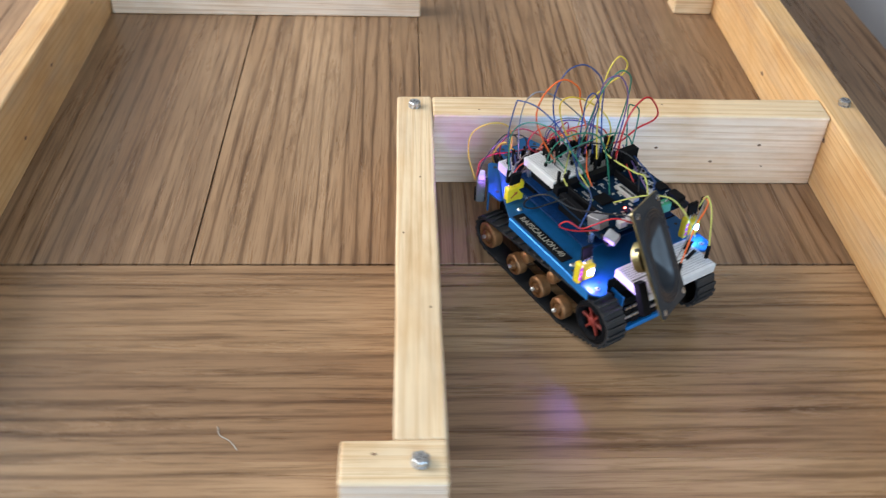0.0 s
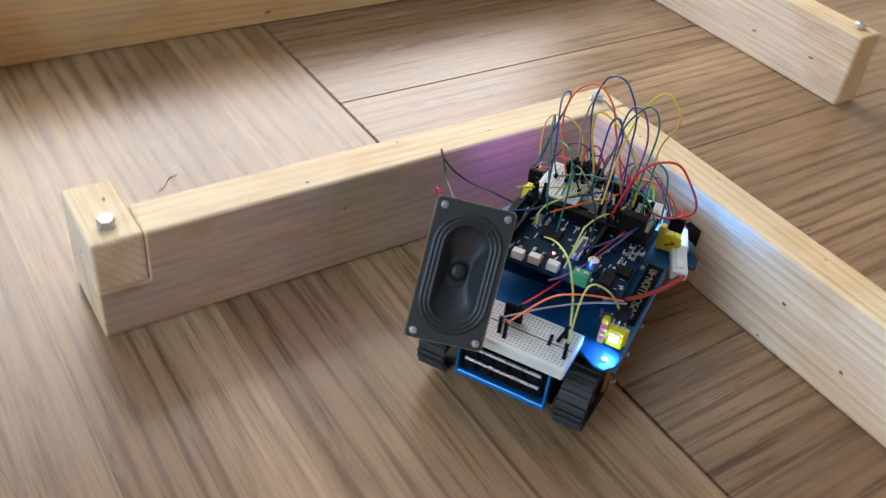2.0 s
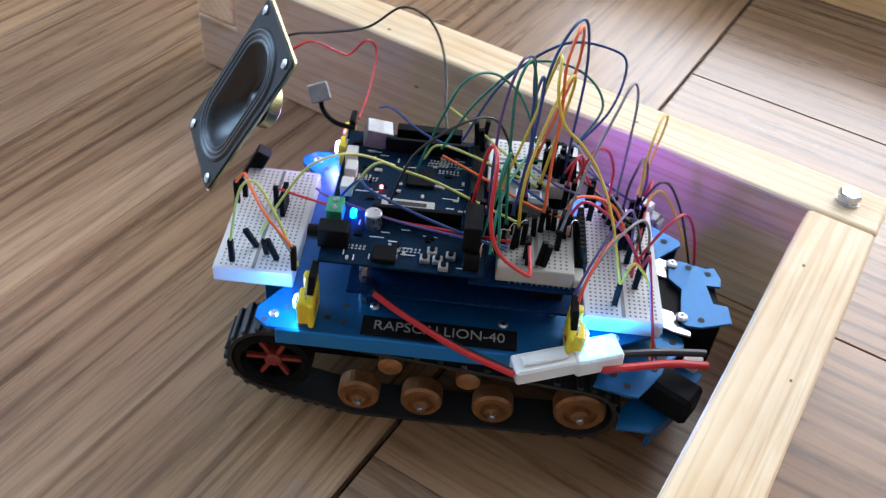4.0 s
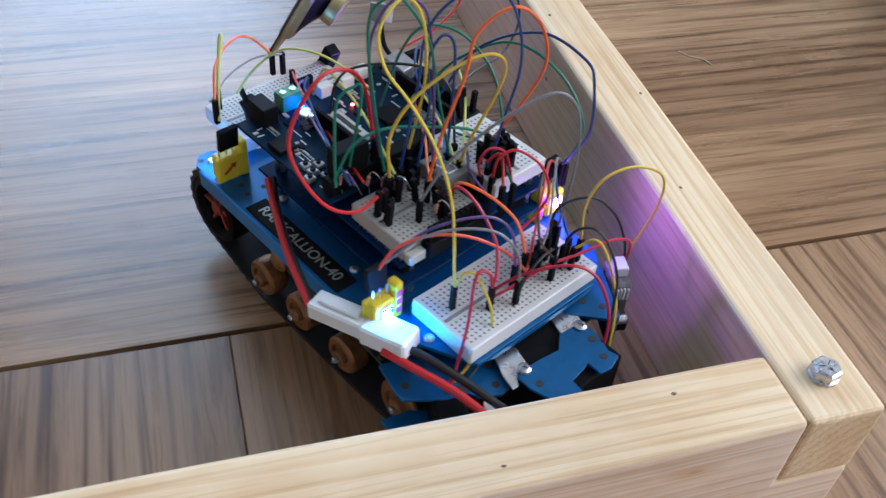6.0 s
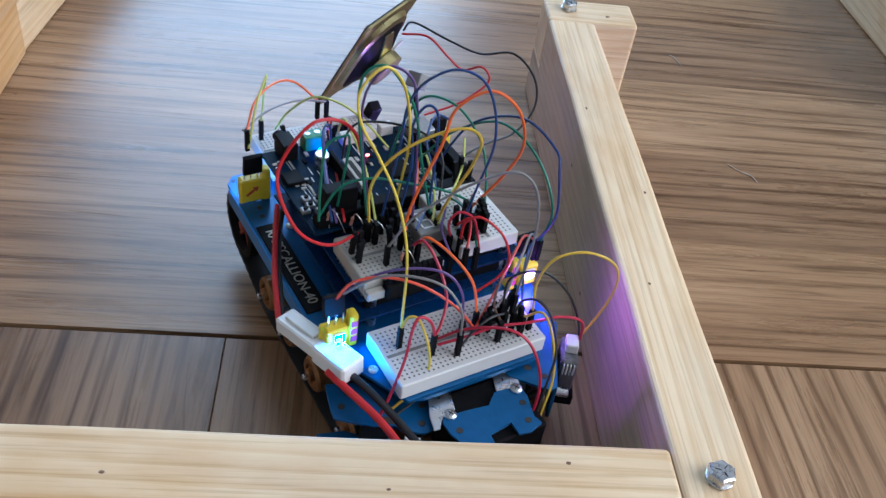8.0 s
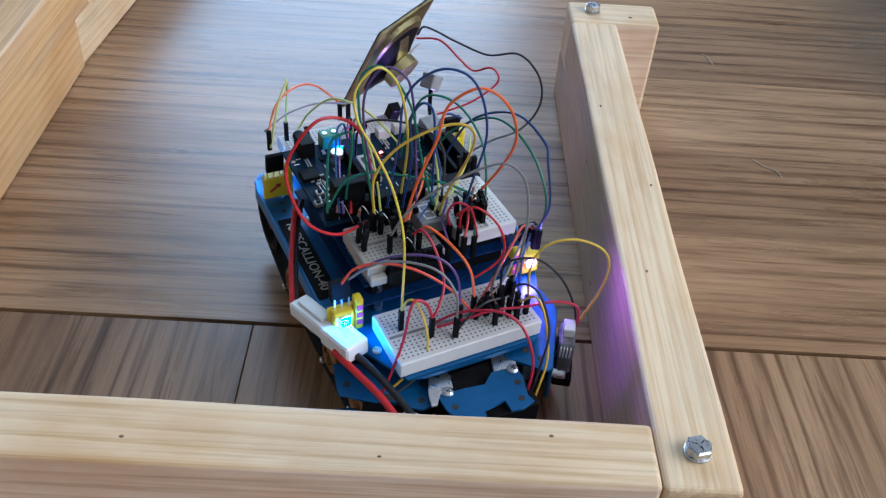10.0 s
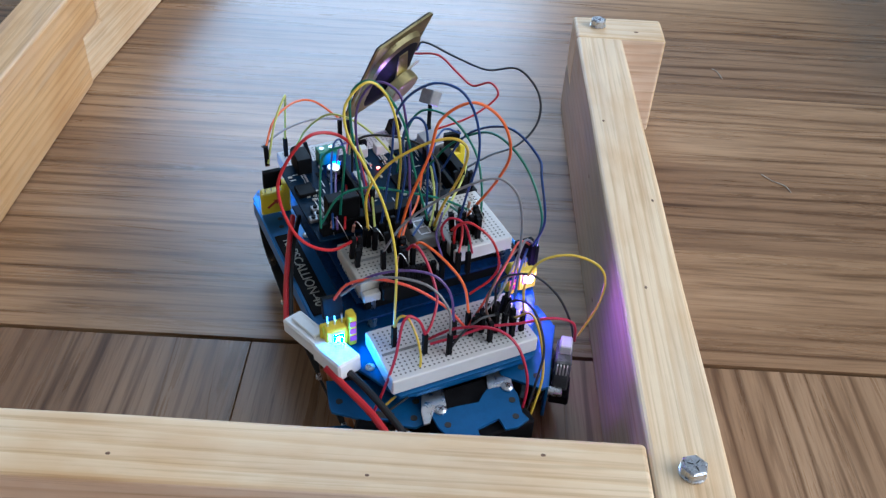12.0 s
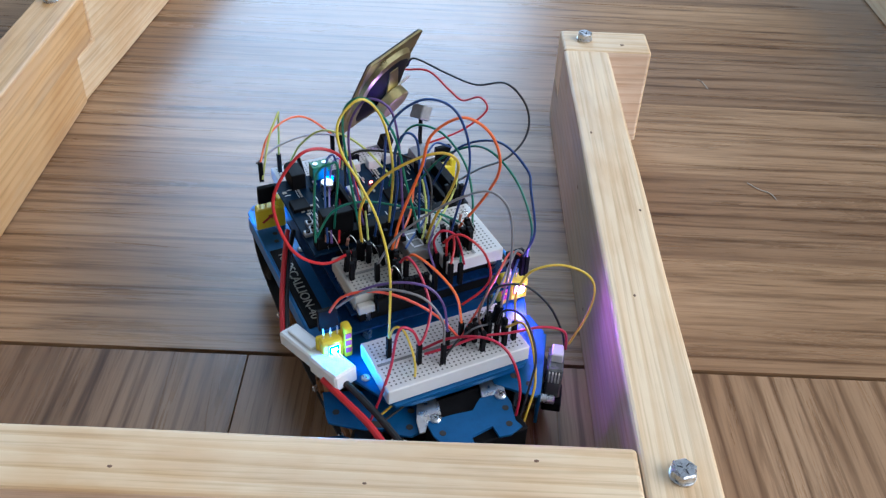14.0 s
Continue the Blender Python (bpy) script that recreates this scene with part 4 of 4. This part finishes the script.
jumper("purple", 0.7, "be", (-6, 31, 120), (-5, 37, 160), (-6, 38, 188), (-11, 30, 205), (-17, 20, 201), (-19, 16, 185), (-22, 15, 161), (-24, 14, 120))
jumper("navy", 0.7, "be", (-18, 29, 120), (-22, 25, 167), (-23, 24, 189), (-26, 18, 203), (-33, 7, 212), (-39, -5, 208), (-43, -12, 193), (-45, -14, 172), (-44, -9, 147), (-43, -4, 120))
jumper("orange", 0.8, "be", (-33, 25, 120), (-33, 19, 144), (-34, 9, 171), (-33, 3, 190), (-38, -12, 200), (-42, -27, 189), (-43, -34, 168), (-38, -30, 147), (-29, -18, 120))
jumper("green", 0.7, "e", (32, -1, 115), (21, -2, 150), (12, -8, 168), (-1, -20, 167), (-15, -28, 153), (-24, -29, 136), (-30, -27, 120))
jumper("green", 0.7, "e", (20, -15, 122), (4, -24, 148), (-20, -35, 166), (-46, -42, 160), (-62, -46, 138), (-53, -52, 106))
jumper("navy", 0.7, "e", (10, -20, 125), (-8, -26, 160), (-35, -36, 178), (-60, -40, 175), (-68, -39, 166), (-66, -46, 135), (-52, -50, 106))
jumper("black", 0.7, "", (110, -47, 150), (104, -50, 158), (85, -64, 154), (67, -77, 152), (51, -89, 159), (38, -96, 152), (30, -97, 141), (25, -91, 130), (22, -77, 122), (21, -58, 120), (18, -36, 115))
jumper("red", 0.7, "", (106, -44, 150), (95, -56, 152), (84, -66, 142), (77, -73, 136), (69, -81, 141), (64, -85, 136), (63, -81, 130), (64, -65, 121), (67, -43, 115))
jumper("red", 0.9, "e", (2, 28, 122), (-2, 40, 165), (-5, 62, 178), (-5, 79, 160), (-10, 83, 145), (-24, 78, 129), (-27, 62, 118), (-26, 45, 121))
jumper("orange", 0.7, "be", (81, 66, 118), (95, 56, 127), (106, 40, 130), (113, 24, 124), (124, 3, 100))
jumper("lime", 0.7, "e", (79, 66, 107), (90, 57, 128), (101, 47, 138), (110, 44, 130), (117, 44, 97))
jumper("grey", 0.7, "e", (82, 68, 118), (95, 49, 119), (109, 24, 113), (121, -2, 100))
jumper("lime", 0.7, "", (103, 40, 100), (94, 35, 117), (82, 25, 132), (70, 14, 133), (58, 4, 127), (43, -6, 115))
jumper("black", 0.7, "e", (42, 24, 115), (36, 25, 136), (29, 20, 147), (13, 7, 153), (-1, -4, 152), (-10, -9, 142), (-20, -4, 120))
jumper("amber", 0.8, "be", (-21, 38, 120), (-20, 38, 144), (-24, 28, 163), (-31, 11, 176), (-37, -3, 180), (-40, -10, 173), (-38, -8, 157), (-34, -1, 137), (-31, 3, 120))
jumper("grey", 0.7, "be", (-41, 37, 120), (-46, 29, 139), (-52, 17, 153), (-60, 3, 166), (-67, -12, 173), (-72, -21, 167), (-75, -25, 153), (-76, -26, 130), (-76, -23, 96))
jumper("red", 0.7, "b", (-49, -1, 120), (-52, 0, 134), (-57, -6, 139), (-65, -15, 131), (-70, -18, 118), (-70, -14, 108), (-69, -2, 100))
jumper("coral", 0.8, "", (-51, 69, 105), (-54, 62, 116), (-61, 49, 121), (-69, 33, 117), (-77, 17, 105), (-83, 6, 90))
jumper("purple", 0.7, "e", (-49, 64, 105), (-57, 52, 120), (-66, 37, 127), (-74, 23, 126), (-79, 15, 115), (-82, 13, 96))
jumper("grey", 0.7, "e", (-50, 66, 105), (-59, 54, 120), (-69, 41, 126), (-80, 27, 124), (-87, 19, 111), (-90, 19, 96))
jumper("crimson", 0.8, "be", (-45, 26, 120), (-51, 23, 128), (-61, 20, 122), (-74, 20, 110), (-82, 26, 101), (-85, 31, 96))
jumper("orange", 0.8, "be", (-44, 21, 120), (-48, 18, 126), (-60, 10, 121), (-71, 3, 110), (-79, 3, 96))
jumper("crimson", 0.8, "", (-85, 31, 96), (-86, 35, 108), (-85, 41, 113), (-86, 45, 108), (-90, 50, 91), (-94, 58, 74), (-96, 65, 60))
jumper("amber", 0.7, "", (-74, 44, 96), (-77, 42, 106), (-81, 38, 105), (-90, 36, 91), (-94, 39, 78), (-95, 51, 68), (-95, 62, 60))
jumper("black", 0.7, "b", (-85, -11, 96), (-86, 0, 97), (-88, 13, 90), (-94, 31, 73), (-97, 48, 65), (-100, 66, 60))
jumper("crimson", 0.8, "", (-83, 27, 86), (-86, 12, 89), (-89, -3, 93), (-93, -20, 93), (-97, -38, 94), (-100, -51, 88), (-99, -55, 72))
jumper("crimson", 0.8, "", (-81, 27, 88), (-90, 17, 100), (-102, 4, 107), (-110, -5, 104), (-117, -10, 93), (-123, -11, 75), (-128, -3, 45))
jumper("black", 0.7, "b", (-87, -15, 96), (-91, -15, 109), (-97, -20, 112), (-104, -24, 106), (-113, -25, 90), (-119, -19, 75), (-129, -5, 45))
jumper("amber", 0.7, "b", (-91, -18, 96), (-98, -24, 103), (-107, -26, 93), (-117, -24, 75), (-124, -16, 60), (-130, -7, 45))
jumper("black", 0.7, "b", (-79, -13, 96), (-79, -13, 112), (-82, -19, 119), (-87, -31, 118), (-93, -43, 105), (-97, -51, 87), (-98, -55, 72))
jumper("amber", 0.7, "b", (-89, -25, 96), (-87, -25, 115), (-89, -31, 130), (-94, -45, 134), (-100, -59, 128), (-102, -65, 116), (-100, -65, 96), (-96, -59, 72))
jumper("coral", 0.7, "", (-48, -52, 103), (-50, -42, 110), (-59, -29, 104), (-71, -12, 96), (-83, 5, 90))
jumper("grey", 0.7, "e", (-49, -54, 103), (-52, -45, 112), (-60, -35, 107), (-74, -18, 99), (-82, -4, 96))
jumper("navy", 0.7, "e", (-50, -48, 103), (-63, -36, 100), (-73, -29, 98), (-85, -21, 96))
jumper("orange", 0.7, "e", (19, -12, 120), (-4, 1, 118), (-27, 19, 119), (-45, 28, 120))
jumper("green", 0.7, "", (-12, 62, 122), (-10, 61, 143), (-8, 58, 164), (-10, 51, 170), (-11, 47, 166), (-4, 48, 122))
jumper("navy", 0.7, "", (-15, 56, 122), (22, 44, 125), (50, 33, 129), (57, 26, 129), (68, 19, 110))
jumper("purple", 0.7, "", (-16, 54, 122), (35, 37, 115), (71, 22, 113), (80, 13, 110))
jumper("red", 0.7, "e", (-17, 50, 122), (49, 25, 106), (85, 12, 102), (103, 4, 100))
jumper("green", 0.7, "", (-8, 60, 122), (-9, 50, 138), (-13, 35, 143), (-18, 17, 139), (-24, -5, 132), (-29, -25, 120))
jumper("navy", 0.7, "be", (-21, 21, 120), (-22, 17, 154), (-20, 18, 175), (-22, 13, 187), (-24, 7, 182), (-24, 5, 160), (-23, 4, 120))
jumper("navy", 0.7, "", (-34, 17, 120), (-4, -11, 119), (29, -23, 124), (48, -39, 127), (57, -56, 115))
jumper("lime", 0.7, "b", (-21, 34, 120), (-2, 28, 124), (19, 23, 130), (37, 21, 134), (50, 21, 136), (64, 18, 112))
jumper("lime", 0.7, "", (29, -18, 112), (20, -18, 122), (-10, -7, 120), (-30, 5, 120))
jumper("lime", 0.7, "", (-34, 4, 120), (-11, -19, 122), (3, -32, 125), (18, -41, 130))
jumper("crimson", 0.7, "b", (-45, 3, 120), (-45, 5, 130), (-47, 1, 137), (-51, -6, 133), (-54, -10, 115))
jumper("purple", 0.7, "b", (-58, 10, 120), (-41, 6, 122), (-34, 1, 124), (-27, -4, 125))
jumper("green", 0.7, "b", (-59, -5, 120), (-42, -13, 121), (-26, -15, 121), (-7, -14, 116), (12, -11, 112))
jumper("red", 0.7, "b", (-57, 0, 120), (-52, -4, 127), (-48, -5, 132), (-43, -2, 125))
jumper("brown", 0.7, "b", (-90, -5, 96), (-78, -8, 97), (-66, -19, 100), (-56, -30, 101), (-46, -45, 103))
lead("red", 1.6, (44, 62, 90), (29, 69, 85), (2, 80, 78), (-26, 89, 74))
lead("black", 1.5, (45, 58, 88), (26, 68, 82), (3, 77, 77), (-25, 86, 73))
lead("red", 2.0, (-68, 80, 74), (-85, 74, 72), (-103, 68, 70), (-122, 64, 67))
lead("black", 2.0, (-68, 73, 74), (-81, 68, 74), (-99, 62, 71), (-122, 56, 67))


# loose resistors and plugs on the small breadboards
random.seed(11)
for k, (x, y) in enumerate(((-0.004, 0.052), (-0.012, 0.042), (-0.017, 0.037), (-0.022, 0.034), (-0.026, -0.022), (-0.034, -0.016), (-0.046, 0.03))):
    lift = 0.0 if y > 0 else 0.0085
    leg = tube([(x, y, 0.108 + lift), (x + 0.0005, y + 0.001, 0.116 + lift), (x - 0.001, y, 0.1215 + lift), (x - 0.004, y - 0.002, 0.1195 + lift), (x - 0.007, y - 0.006, 0.1085 + lift)], 0.00025, 5, 5)
    res = rp("resistor", leg, BRIGHT, "small pink-banded resistor on bent legs")
    part("resistor_body", turned(lathe([(0.0004, -0.0026), (0.001, -0.0022), (0.0008, 0), (0.001, 0.0022), (0.0004, 0.0026)], 10), pose(x + 0.0004, y + 0.001, 0.116 + lift, 8, 4, -35)), RESISTOR, res)
for k in range(30):
    x = -0.033 - 0.00055 * k if k % 2 else -0.012 - 0.00125 * k
    y = random.uniform(-0.02, -0.003) if k % 2 else random.uniform(0.02, 0.05)
    z = 0.1172 if k % 2 else 0.1085
    rp("wire_plug", turned(bx((-0.0013, -0.0013, 0), (0.0013, 0.0013, 0.0135), 0.0002), pose(x, y, z, random.uniform(-8, 8), random.uniform(-8, 8))), DARK, "black plug housing")
for k in range(7):
    rp("wire_plug", turned(bx((-0.0013, -0.0013, 0), (0.0013, 0.0013, 0.0135), 0.0002), pose(-0.07 - 0.002 * k, -0.026 + 0.0048 * k, 0.0826, random.uniform(-9, 9), random.uniform(-14, 4))), DARK, "black plug housing")
for k in range(3):
    rp("wire_plug", turned(bx((-0.0013, -0.0013, 0), (0.0013, 0.0013, 0.0135), 0.0002), pose(0.108 - 0.006 * k, 0.03 + 0.004 * k, 0.0818, random.uniform(-25, 5), random.uniform(-5, 25))), DARK, "black plug housing")
for k in range(5):
    rp("wire_plug", turned(bx((-0.0013, -0.0013, 0), (0.0013, 0.0013, 0.0135), 0.0002), pose(0.1, -0.006 + 0.0027 * k, 0.0818)), DARK, "black plug housing")


for k in range(22):
    if k % 5 == 4 or 2 < k < 14:
        continue
    rp("wire_plug", turned(bx((-0.0013, -0.0013, 0), (0.0013, 0.0013, 0.0135), 0.0002), pose(-0.0015 + 0.003 * (k % 2), -0.034 + 0.0041 * k, 0.1165, random.uniform(-7, 7), random.uniform(-9, 9))), DARK, "black plug housing")


# ---------------------------------------------------------------- what moves
def motions():
    turn = [(0.0, 0.1395, -0.1457, -60.0), (1.0, 0.1395, -0.1457, -60.0), (2.0, 0.139, -0.1457, -59.9), (2.7, 0.138, -0.146, -59.9), (3.7, 0.128, -0.1464, -61.6),
            (4.7, 0.1199, -0.1464, -63.1), (6.0, 0.1194, -0.1463, -63.3), (14.0, 0.1194, -0.1463, -63.3)]
    walk(robot, [(t, pose(x, y, 0, 0, 0, a)) for t, x, y, a in turn])


motions()
